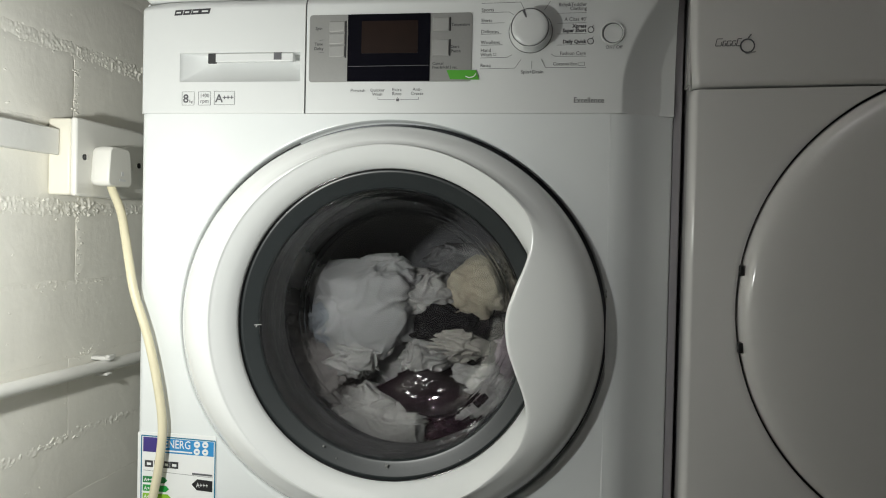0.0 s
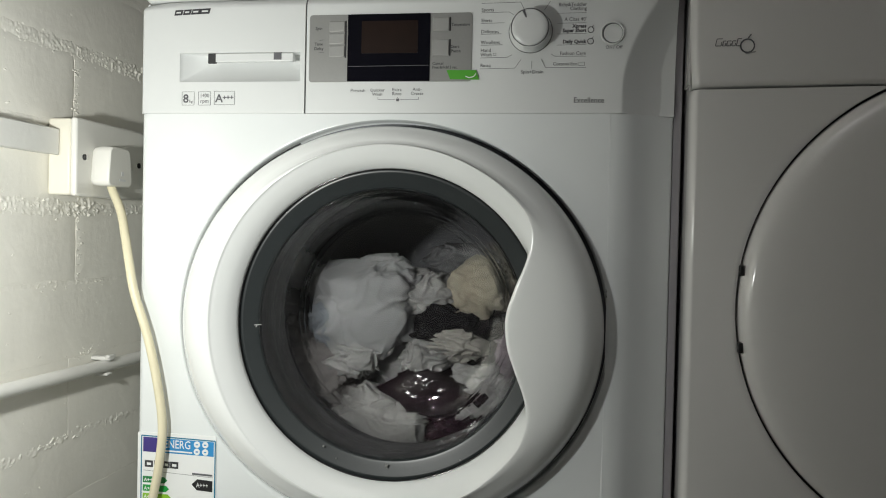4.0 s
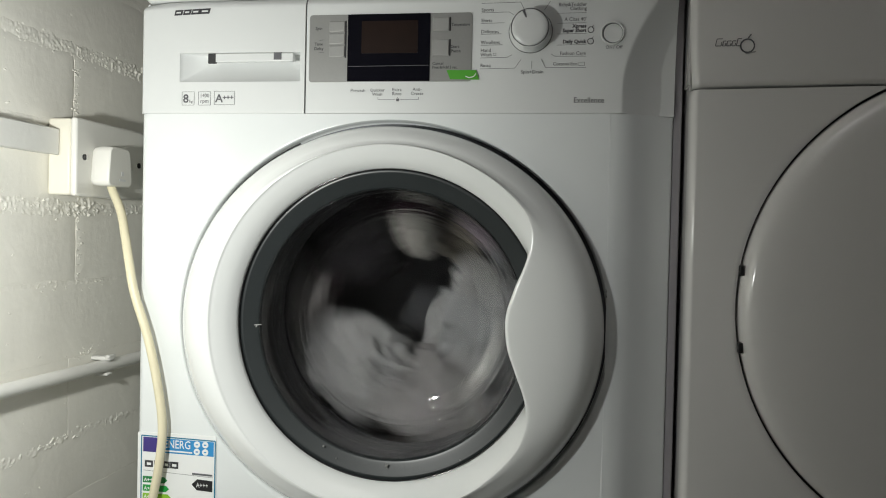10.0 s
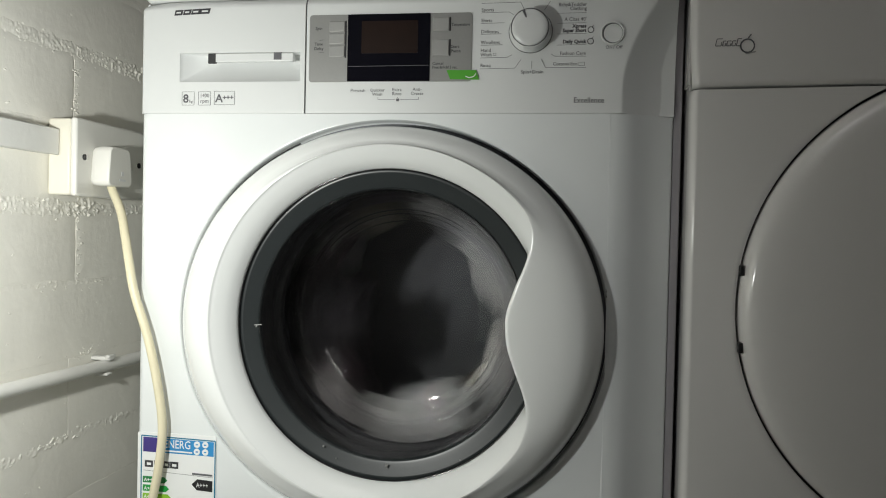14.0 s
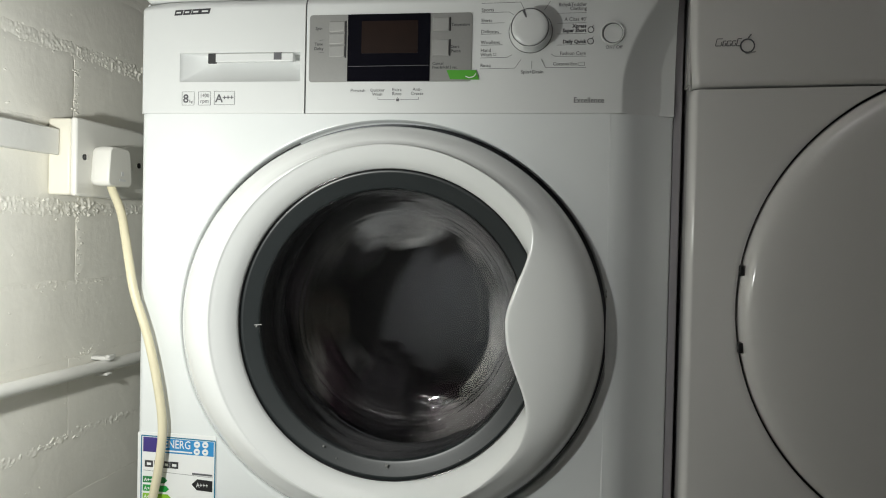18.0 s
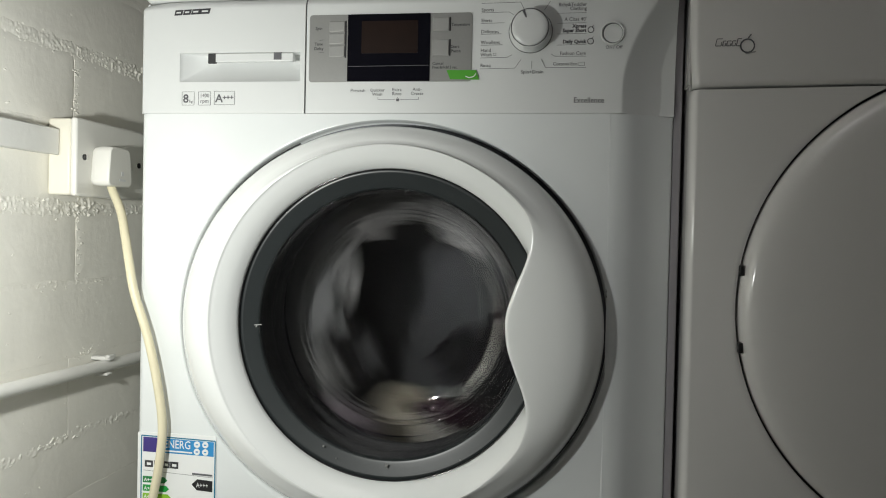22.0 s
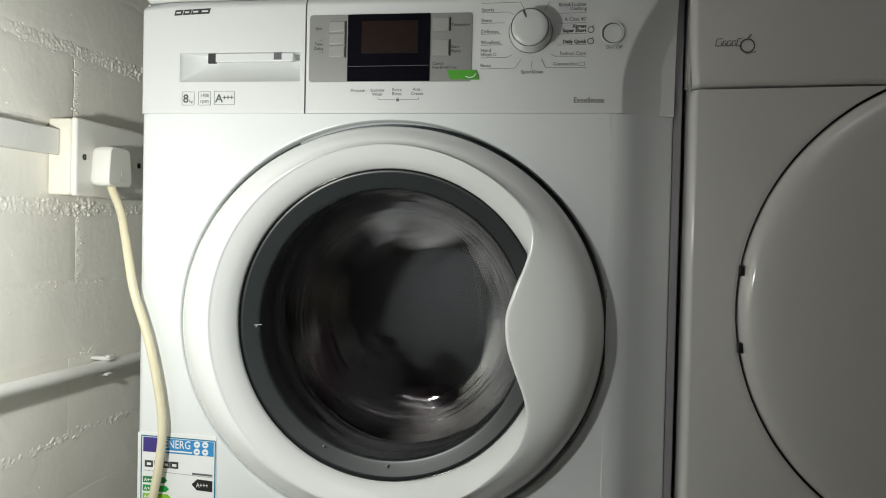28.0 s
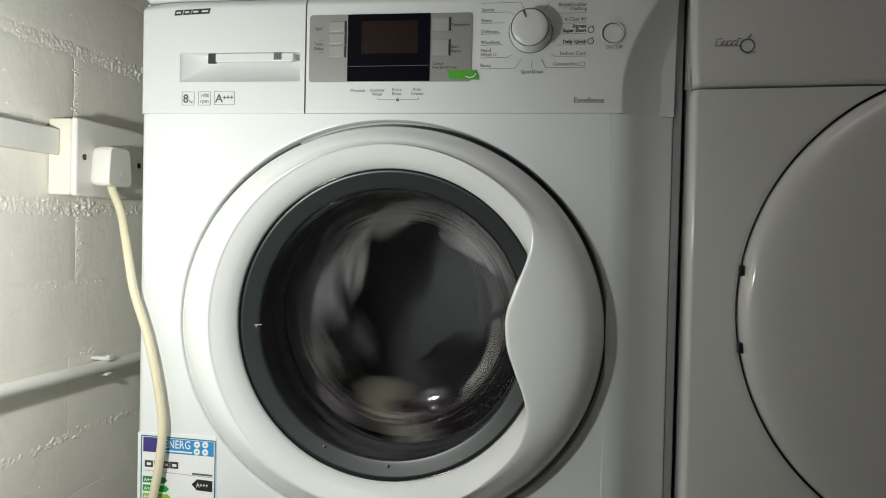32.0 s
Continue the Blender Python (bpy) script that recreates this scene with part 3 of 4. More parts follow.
bar(panel, 0.4680, 0.7785, 0.5005, 0.7783, FY, 0.0004)
bar(panel, 0.3892, 0.8355, 0.4310, 0.8360, FY, 0.0004)
bar(panel, 0.4310, 0.8360, 0.4352, 0.8275, FY, 0.0004)
bar(panel, 0.4560, 0.8275, 0.4620, 0.8362, FY, 0.0004)
for text, z, b in (("Baby&Toddler", 0.8318, 0), ("Clothing", 0.8276, 0), ("A Class 40'", 0.8164, 0), ("Xpress", 0.8092, 1), ("Super Short", 0.8046, 1), ("Daily Quick", 0.7930, 1), ("Fashion Care", 0.7808, 0)):
    words(panel, text, 0.5000, z - 0.0010, FY, 0.0053, align="RIGHT", bold=0.00018 * b, squeeze=0.95)
words(panel, "Cottons Eco", 0.4918, 0.7688, FY, 0.0053, align="RIGHT", squeeze=0.95)
frame_lines(panel, 0.4930, 0.4990, 0.7685, 0.7720, 0.0003)
for z in (0.8235, 0.8130, 0.8018, 0.7902):
    bar(panel, 0.4700, z, 0.5000, z + 0.0003, FY, 0.0003)
for z in (0.8058, 0.7938):
    part("timer_mark", lathe([(0.0026, FY - 0.0002), (0.0031, FY - 0.0003), (0.0034, FY - 0.0002)], 0.5047, z, 24), INK, panel)
    bar(panel, 0.5060, z + 0.0030, 0.5075, z + 0.0048, FY, 0.0006)
frame_lines(panel, 0.4030, 0.4058, 0.7800, 0.7826, 0.0003)
words(panel, "Spin+Drain", 0.4445, 0.7606, FY, 0.0053, align="CENTER")
words(panel, "Excellence", 0.4884, 0.7297, FY, 0.0082, bold=0.00004, squeeze=0.92)
words(panel, "On / Off", 0.5288, 0.7858, FY, 0.0050, align="CENTER")

dial = part("dial", lathe([(0.0226, FY + 0.001), (0.0223, FY - 0.0024), (0.0216, FY - 0.0034), (0.0213, FY - 0.0050), (0.0208, FY - 0.0140), (0.0205, FY - 0.0168), (0.0198, FY - 0.0176)], KX, KZ, 64), PLASTIC, panel, "white programme dial")
# The dark ring draws the shade where the dial meets the panel.
part("dial_shade_ring", lathe([(0.0231, FY - 0.0001), (0.0227, FY - 0.0004), (0.0223, FY - 0.0001)], KX, KZ, 64), SEAM, dial, "dark ring drawn as the shade round the dial's foot")
part("dial_collar", lathe([(0.0198, FY - 0.0176), (0.0193, FY - 0.0168), (0.0186, FY - 0.0172)], KX, KZ, 64), INK, dial, "grey groove of the dial")
part("dial_cap", lathe([(0.0189, FY - 0.0168), (0.0187, FY - 0.0184), (0.0178, FY - 0.0192), (0.0120, FY - 0.0196), (0.0003, FY - 0.0198)], KX, KZ, 64, (False, True)), PLASTIC, dial)
part("pointer", plate([(KX - 0.0050, KZ + 0.0100), (KX - 0.0028, KZ + 0.0092), (KX - 0.0054, KZ + 0.0172), (KX - 0.0078, KZ + 0.0164)], FY - 0.0202, FY - 0.0190), INK, dial, "dark pointer notch")
# This grey ring draws the shading round the button.
part("power_shade_ring", lathe([(0.0105, FY + 0.0002), (0.0098, FY + 0.0002)], 0.5275, 0.8020, 40), RECESS_SHADE, panel, "grey ring drawn as the shade round the power button")
part("power_ring", lathe([(0.0124, FY + 0.0008), (0.0119, FY - 0.0020), (0.0110, FY - 0.0022), (0.0104, FY + 0.0014)], 0.5272, 0.8020, 48), SHEEN_GREY, panel, "pale ring of the power button")
part("power_button", lathe([(0.0100, FY + 0.0012), (0.0098, FY + 0.0002), (0.0090, FY - 0.0003), (0.0060, FY + 0.0000), (0.0003, FY + 0.0002)], 0.5278, 0.8020, 48, (False, True)), PLASTIC, panel, "dished white power button")

# the energy label
EY = -0.0012
energy = part("energy_label", plate(rounded(0.0030, 0.0985, 0.155, 0.3535, 0.002), EY, -0.0002), LABEL_WHITE, washer, "energy label with green grade arrows")
for a in (((0.0078, 0.158, 0.0078, 0.3495)), (0.0973, 0.158, 0.0973, 0.3478), (0.0078, 0.3495, 0.0973, 0.3478)):
    bar(energy, *a, EY - 0.0003, 0.0014, LABEL_TEAL)
part("blue_band", plate([(0.0100, 0.3312), (0.0955, 0.3300), (0.0955, 0.3465), (0.0100, 0.3480)], EY - 0.0003, EY), LABEL_BLUE, energy)
part("flag", plate([(0.0100, 0.3312), (0.0290, 0.3310), (0.0290, 0.3477), (0.0100, 0.3480)], EY - 0.0006, EY), LABEL_NAVY, energy, "navy flag panel")
words(energy, "ENERG", 0.0352, 0.3370, EY - 0.0008, 0.0132, LABEL_WHITE, bold=0.0001, squeeze=0.80)
bar(energy, 0.0360, 0.3335, 0.0700, 0.3330, EY - 0.0008, 0.0018, LABEL_WHITE)
for x in (0.0755, 0.0855):
    for z in (0.3428, 0.3345):
        part("emblem", plate([(x + 0.0037 * math.cos(k * math.pi / 12), z + 0.0037 * math.sin(k * math.pi / 12)) for k in range(24)], EY - 0.0008, EY - 0.0004), LABEL_WHITE, energy)
        bar(energy, x - 0.0014, z, x + 0.0014, z, EY - 0.0010, 0.0014, LABEL_BLUE, "emblem_mark")
for a, b in ((0.0120, 0.0220), (0.0235, 0.0300), (0.0340, 0.0425), (0.0430, 0.0530)):
    part("brand_mark", plate([(a, 0.3135), (b, 0.3133), (b, 0.3210), (a, 0.3212)], EY - 0.0004, EY), MARK, energy, "dark block of the maker's mark")
    part("brand_mark", plate([(a + 0.0028, 0.3158), (b - 0.0022, 0.3157), (b - 0.0022, 0.3186), (a + 0.0028, 0.3187)], EY - 0.0007, EY), LABEL_WHITE, energy, "pale gap in the maker's mark")
bar(energy, 0.0105, 0.3095, 0.0950, 0.3060, EY - 0.0003, 0.0004)
bar(energy, 0.0700, 0.3090, 0.0945, 0.3083, EY - 0.0003, 0.0022)
for k in range(7):
    z = 0.2990 - 0.0098 * k
    tip = 0.040 + 0.0022 * k
    arrow = part("grade_arrow", plate([(0.0100, z - 0.0036), (tip - 0.004, z - 0.0036), (tip, z), (tip - 0.004, z + 0.0036), (0.0100, z + 0.0036)], EY - 0.0004, EY), LABEL_GREEN[min(k, 3)], energy)
    words(arrow, "A" + "+" * (3 - k) if k < 3 else "ABCD"[k - 3], 0.0115, z - 0.0022, EY - 0.0007, 0.0058, LABEL_WHITE, bold=0.0001)
black_arrow = part("result_arrow", plate([(0.0945, 0.2895), (0.0760, 0.2905), (0.0695, 0.2968), (0.0760, 0.3030), (0.0945, 0.3020)], EY - 0.0004, EY), BLACK, energy, "black result arrow")
words(black_arrow, "A+++", 0.0752, 0.2940, EY - 0.0007, 0.0076, LABEL_WHITE, bold=0.00005, squeeze=0.8)


# the round door
def hole_radius(a):
    """The rim's inner fold: a circle that swings inward where the grip covers the glass."""
    d = (math.degrees(a) + 180) % 360 - 180
    return float(np.interp(d, WAVE_AT, WAVE_R))


WAVE_AT = np.arange(-80.0, 80.5, 0.5)
WAVE_R = np.interp(WAVE_AT, (-62, -51, -39, -31, -26, -18, -10, -4, 3, 8, 13, 20, 28, 34, 40, 48), (0.192, 0.1890, 0.1857, 0.178, 0.169, 0.149, 0.1355, 0.1305, 0.1292, 0.1305, 0.1360, 0.148, 0.171, 0.1857, 0.1912, 0.192))
WAVE_R = np.convolve(np.pad(WAVE_R, 10, mode="edge"), np.hanning(21) / np.hanning(21).sum(), "valid")


def door_mesh():
    n = 288
    ang = [2 * math.pi * i / n for i in range(n)]
    ox, oz, oa, ob = 0.2935, 0.487, 0.233, 0.217
    rings = []
    for s, y in ((1.0, 0.012), (1.0, -0.004), (0.997, -0.0105), (0.988, -0.0165), (0.971, -0.0228), (0.948, -0.0284), (0.92, -0.0334), (0.89, -0.0370)):
        rings.append([(ox + s * oa * math.cos(a), y, oz + s * ob * math.sin(a)) for a in ang])
    edge = rings[-1]
    crease = [(MX + hole_radius(a) * math.cos(a), MZ + hole_radius(a) * math.sin(a)) for a in ang]
    for s, y in ((0.3, -0.0392), (0.6, -0.0408), (0.85, -0.0414), (0.96, -0.0414)):
        rings.append([(e[0] + (c[0] - e[0]) * s, y, e[2] + (c[1] - e[2]) * s) for e, c in zip(edge, crease)])
    for drop, y in ((0.0, -0.0408), (0.0008, -0.0396)):
        rings.append([(MX + (hole_radius(a) - drop) * math.cos(a), y, MZ + (hole_radius(a) - drop) * math.sin(a)) for a in ang])
    for s, y in ((0.04, -0.0390), (0.5, -0.0304), (0.96, -0.0218), (1.0, -0.0165), (1.0, -0.002)):
        ring = []
        for a in ang:
            h = hole_radius(a)
            r = h - 0.0012 + (min(0.1685, h - 0.0022) - h + 0.0012) * s
            ring.append((MX + r * math.cos(a), y, MZ + r * math.sin(a)))
        rings.append(ring)
    return loft(rings)


door = part("door", door_mesh(), DOOR_WHITE, washer, "white round porthole door with a wavy grip")
part("glass_rim", lathe([(0.1690, -0.006), (0.1686, -0.0128), (0.1678, -0.0136), (0.1640, -0.0122), (0.1560, -0.0096), (0.1515, -0.0080), (0.1494, -0.0073), (0.1484, -0.0068), (0.1478, -0.0058), (0.1474, -0.0030)], MX, MZ, 160), RIM, door, "smoked dark grey rim round the glass")
part("rim_edge", lathe([(0.1694, -0.012), (0.1692, -0.0160), (0.1676, -0.0162), (0.1672, -0.0148)], MX, MZ, 160), GLOSS_BLACK, door, "thin black edge of the rim")


def bowl_profile(extra, rings):
    """The bowl's wall runs in at a slant with moulded rings (radius, height, width), and bends into a nearly flat bottom; extra is the glass's thickness."""
    at = np.array([(0.1464, -0.0060), (0.1452, 0.0100), (0.1415, 0.0310), (0.1365, 0.0510), (0.1300, 0.0670), (0.1200, 0.0778), (0.1035, 0.0850), (0.0840, 0.0889), (0.0600, 0.0911), (0.0280, 0.0920), (0.0004, 0.0924)])
    s = np.linspace(0, len(at) - 1, 900)
    r, y = np.interp(s, range(len(at)), at[:, 0]), np.interp(s, range(len(at)), at[:, 1])
    for k in range(480):
        r[1:-1], y[1:-1] = 0.5 * r[1:-1] + 0.25 * (r[2:] + r[:-2]), 0.5 * y[1:-1] + 0.25 * (y[2:] + y[:-2])
    dr, dy = np.gradient(r), np.gradient(y)
    ln = np.hypot(dr, dy)
    along = np.cumsum(ln)
    wave = np.zeros_like(r)
    for ring, high, wide in rings:
        wave += high * np.exp(-((along - along[np.argmin(abs(r - ring))]) / wide) ** 2)
    r, y = r + dy / ln * (extra + wave), y - dr / ln * (extra + wave)
    return [(max(0.0004, float(a)), float(b)) for a, b in zip(r, y)]


inner = bowl_profile(0.0, ((0.1150, 0.00032, 0.0010), (0.1230, 0.00045, 0.0008), (0.1275, 0.00055, 0.0008), (0.136, 0.00008, 0.0017)))
outer = bowl_profile(0.0028, ((0.115, 0.00010, 0.0017), (0.126, 0.00010, 0.0017)))
bowl = part("glass_bowl", lathe(inner[::-1] + [(0.1468, -0.0068), (0.1474, -0.0072)] + outer, MX, MZ, 144, (True, True)), GLASS, door, "clear deep glass bowl")
bowl.visible_shadow = False
bar(door, 0.1470, 0.4838, 0.1555, 0.4846, -0.0160, 0.0010, SILVER, "scuff")
bar(door, 0.1490, 0.4815, 0.1500, 0.4840, -0.0160, 0.0012, SILVER, "scuff")
for x, z, w in ((0.2985, 0.3365, 0.0032), (0.2275, 0.3535, 0.0020), (0.3790, 0.3470, 0.0018), (0.2420, 0.3410, 0.0012)):
    part("dust_speck", mesh([(x + w * (0.4 + 0.6 * (k % 2)) * math.cos(k * 0.7), -0.0122, z + w * (0.4 + 0.6 * (k % 2)) * math.sin(k * 0.7)) for k in range(9)], [tuple(range(9))], False), SILVER, door, "pale dust speck")
part("hinge", loft([[(0.294 + s * 0.2395 * math.cos(radians(a)), y, 0.487 + s * 0.2225 * math.sin(radians(a))) for a in range(116, 146, 2)] for s, y in ((1.0, 0.006), (0.985, 0.004), (0.97, 0.004))], False), SEAM, washer, "dark hinge in the door recess")
# A grey sheet puts the shade of the door's recess into colour.
part("gap_shade_ring", loft([[(0.2922 + a * math.cos(radians(k * 2)), y, 0.487 + (a - 0.0165) * math.sin(radians(k * 2))) for k in range(180)] for a, y in ((0.2388, 0.0160), (0.224, 0.0160))]), RECESS_SHADE, washer, "grey ring sheet for the shade in the recess round the door")
part("door_seal", lathe([(0.1745, 0.014), (0.1745, 0.030), (0.168, 0.040), (0.160, 0.046), (0.157, 0.056), (0.162, 0.066), (0.164, 0.074), (0.158, 0.082), (0.155, 0.088), (0.160, 0.094)], MX, MZ, 128), RUBBER, washer, "grey rubber door seal")

AX = Vector((0.298, 0.25, 0.490))
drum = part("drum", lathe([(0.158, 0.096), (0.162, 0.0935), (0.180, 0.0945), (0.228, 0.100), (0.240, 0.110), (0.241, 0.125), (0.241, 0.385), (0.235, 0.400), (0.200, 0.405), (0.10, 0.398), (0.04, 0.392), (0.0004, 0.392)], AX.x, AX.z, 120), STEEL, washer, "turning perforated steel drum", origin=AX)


def lifter_mesh(a):
    rings = []
    for y, s in ((0.12, 0.35), (0.14, 0.8), (0.19, 1.0), (0.30, 1.0), (0.36, 0.85), (0.385, 0.4)):
        ring = []
        for k in range(13):
            u = -1 + 2 * k / 12
            h = 0.050 * s * (1 - abs(u) ** 2.2)
            w = 0.034 * u
            r, b = 0.2405 - h, a + w / 0.24
            ring.append((AX.x + r * math.sin(b), y, AX.z + r * math.cos(b)))
        rings.append(ring)
    return loft(rings, False)


for k in range(3):
    part("lifter", lifter_mesh(radians(40 + 120 * k)), SHEEN_GREY, drum, "pale plastic drum paddle")


def drum_holes():
    verts, faces = [], []
    for row in range(15):
        for k in range(44):
            a, y = 2 * math.pi * (k + 0.5 * (row % 2)) / 44, 0.125 + 0.0175 * row
            c = Vector((AX.x + 0.2402 * math.sin(a), y, AX.z + 0.2402 * math.cos(a)))
            t = Vector((math.cos(a), 0, -math.sin(a)))
            n0 = len(verts)
            verts += [c + 0.0032 * (t * math.cos(q * math.pi / 3) + Vector((0, 1, 0)) * math.sin(q * math.pi / 3)) for q in range(6)]
            faces.append(tuple(range(n0, n0 + 6)))
    for row in range(5):
        n = 10 + 10 * row
        for k in range(n):
            a, r = 2 * math.pi * k / n, 0.05 + 0.034 * row
            yb = 0.3915 + max(0.0, r - 0.04) * 0.095
            c = Vector((AX.x + r * math.sin(a), yb - 0.0015, AX.z + r * math.cos(a)))
            n0 = len(verts)
            verts += [c + 0.0036 * Vector((math.cos(q * math.pi / 3), 0, math.sin(q * math.pi / 3))) for q in range(6)]
            faces.append(tuple(range(n0, n0 + 6)))
    return mesh(verts, faces, False)


tagged(part("perforations", drum_holes(), BLACK, drum, "dark drum holes"), kind="stuff")

# ---- the tumble dryer ----
dryer = thing("tumble_dryer", 0.9, 0.3, 0.0, "white tumble dryer standing beside the washing machine", "tumble dryer")
DX, DZ, DR = 0.9085, 0.520, 0.250


def dryer_line(x):
    return 0.7442 + 0.016 * (x - 0.607)


def dryer_front():
    n = 320
    rect = [(x, z if z < 0.7449 else dryer_line(x) - 0.0012) for x, z in rectangle(0.6085, 1.20, 0.0, 0.745, n)]
    hole = []
    for x, z in rect:
        a = math.atan2(z - DZ, x - DX)
        hx, hz = DX + (DR + 0.0004) * math.cos(a), DZ + (DR + 0.0004) * math.sin(a)
        hole.append((hx, min(hz, dryer_line(hx) - 0.0030)))
    rings = [[(max(x, 0.6085 + inset), back if x < 0.609 else 0.0, z) for x, z in rect] for inset, back in ((0.0, 0.018), (0.0006, 0.009), (0.0020, 0.0040), (0.0040, 0.0012), (0.0065, 0.0))]
    inner = rings[-1]
    for s in (0.015, 0.3, 0.6, 0.9, 0.985):
        rings.append([(p[0] + (h[0] - p[0]) * s, 0.0, p[2] + (h[1] - p[2]) * s) for p, h in zip(inner, hole)])
    for y in (0.0010, 0.012):
        rings.append([(h[0], y, h[1]) for h in hole])
    return loft(rings)


part("front_panel", dryer_front(), DRYER, dryer, "white enamelled steel front")
for name, bm in (("side_panel", box(0.6087, 0.6110, 0.0175, 0.58, 0.0, 0.846)), ("side_panel", box(1.197, 1.1995, 0.0155, 0.58, 0.0, 0.846)), ("back_panel", box(0.6110, 1.197, 0.577, 0.58, 0.0, 0.846))):
    part(name, bm, DRYER, dryer)
part("worktop", box(0.602, 1.202, 0.004, 0.585, 0.8475, 0.870, 0.006, 3), PLASTIC, dryer)


def dryer_fascia():
    rows = []
    for z in span(0.0, 16, 0.8, 6, 1.0):
        x0 = 0.6060 + 0.0040 * (1 - z) ** 2.2
        row = []
        for u in span(0.0, 5, 0.004, 5, 0.02, 12, 1.0):
            x = x0 + (1.2 - x0) * u
            e = (x - x0)
            zz = dryer_line(x) + 0.0012 + (0.846 - dryer_line(x)) * z
            row.append((x, -0.002 + 0.009 * max(0.0, 1 - e / 0.006) ** 2 + 0.004 * max(0.0, 1 - (zz - dryer_line(x)) / 0.004) ** 2, zz))
        rows.append(row)
    rows.insert(0, [(x, 0.02, z) for x, y, z in rows[0]])
    return loft(rows, False)


fascia = part("control_panel", dryer_fascia(), DRYER, dryer, "white plastic panel of the dryer")
part("panel_side", box(0.6066, 0.6084, 0.0095, 0.04, 0.750, 0.846), DRYER, dryer)
# Black strip set in for the shade between panel and front.
part("gap_shade_strip", box(0.614, 1.19, 0.013, 0.0145, 0.735, 0.757), BLACK, dryer, "dark strip for the shade in the gap under the panel")


def dryer_door():
    n = 256
    rings = []
    for r, y in ((0.2480, 0.012), (0.2478, 0.001), (0.2466, -0.0050), (0.2430, -0.0105), (0.2370, -0.0145), (0.2300, -0.0168), (0.2150, -0.0180), (0.16, -0.0200), (0.08, -0.0212), (0.0004, -0.0215)):
        ring = []
        for i in range(n):
            a = 2 * math.pi * i / n
            x, z = DX + r * math.cos(a), DZ + r * math.sin(a)
            ring.append((x, y, min(z, dryer_line(x) - 0.004 - (0.248 - r))))
        rings.append(ring)
    return loft(rings)


ddoor = part("door", dryer_door(), DRYER, dryer, "white round dryer door")
# The gap's shade is a dark sheet lying behind the door's edge.
part("gap_shade_ring", lathe([(0.2600, 0.010), (0.2440, 0.010)], DX, DZ, 128), SEAM, dryer, "dark ring sheet for the shade in the gap round the door")
for z in (0.5582, 0.4795):
    x = DX - math.sqrt(DR ** 2 - (z - DZ) ** 2)
    part("catch_notch", box(x - 0.0012, x + 0.0034, -0.0070, 0.002, z - 0.0052, z + 0.0052, 0.0008), BLACK, ddoor, "black notch beside the door grip")
# the dryer's name as plain strokes
for a, b, h in ((0.6303, 0.6358, 0.0072), (0.6372, 0.6400, 0.0050), (0.6412, 0.6450, 0.0050), (0.6462, 0.6496, 0.0050), (0.6508, 0.6546, 0.0072)):
    for x0, z0, x1, z1 in ((a, 0, b, 0), (a, h, b, h), (a, 0, a, h), (b, 0, b, 0.6 * h)):
        bar(fascia, x0 + 0.2 * z0, 0.7868 + z0, x1 + 0.2 * z1, 0.7868 + z1, -0.0026, 0.0008, INK, "name_mark")
part("name_ring", lathe([(0.0060, -0.0024), (0.0066, -0.0029), (0.0074, -0.0024)], 0.6617, 0.7868, 40), INK, fascia, "dark ring mark")
bar(fascia, 0.6622, 0.7945, 0.6650, 0.7985, -0.0026, 0.0012, INK, "name_mark")
bar(fascia, 0.6600, 0.7788, 0.6700, 0.7808, -0.0024, 0.0014, SILVER, "name_mark")


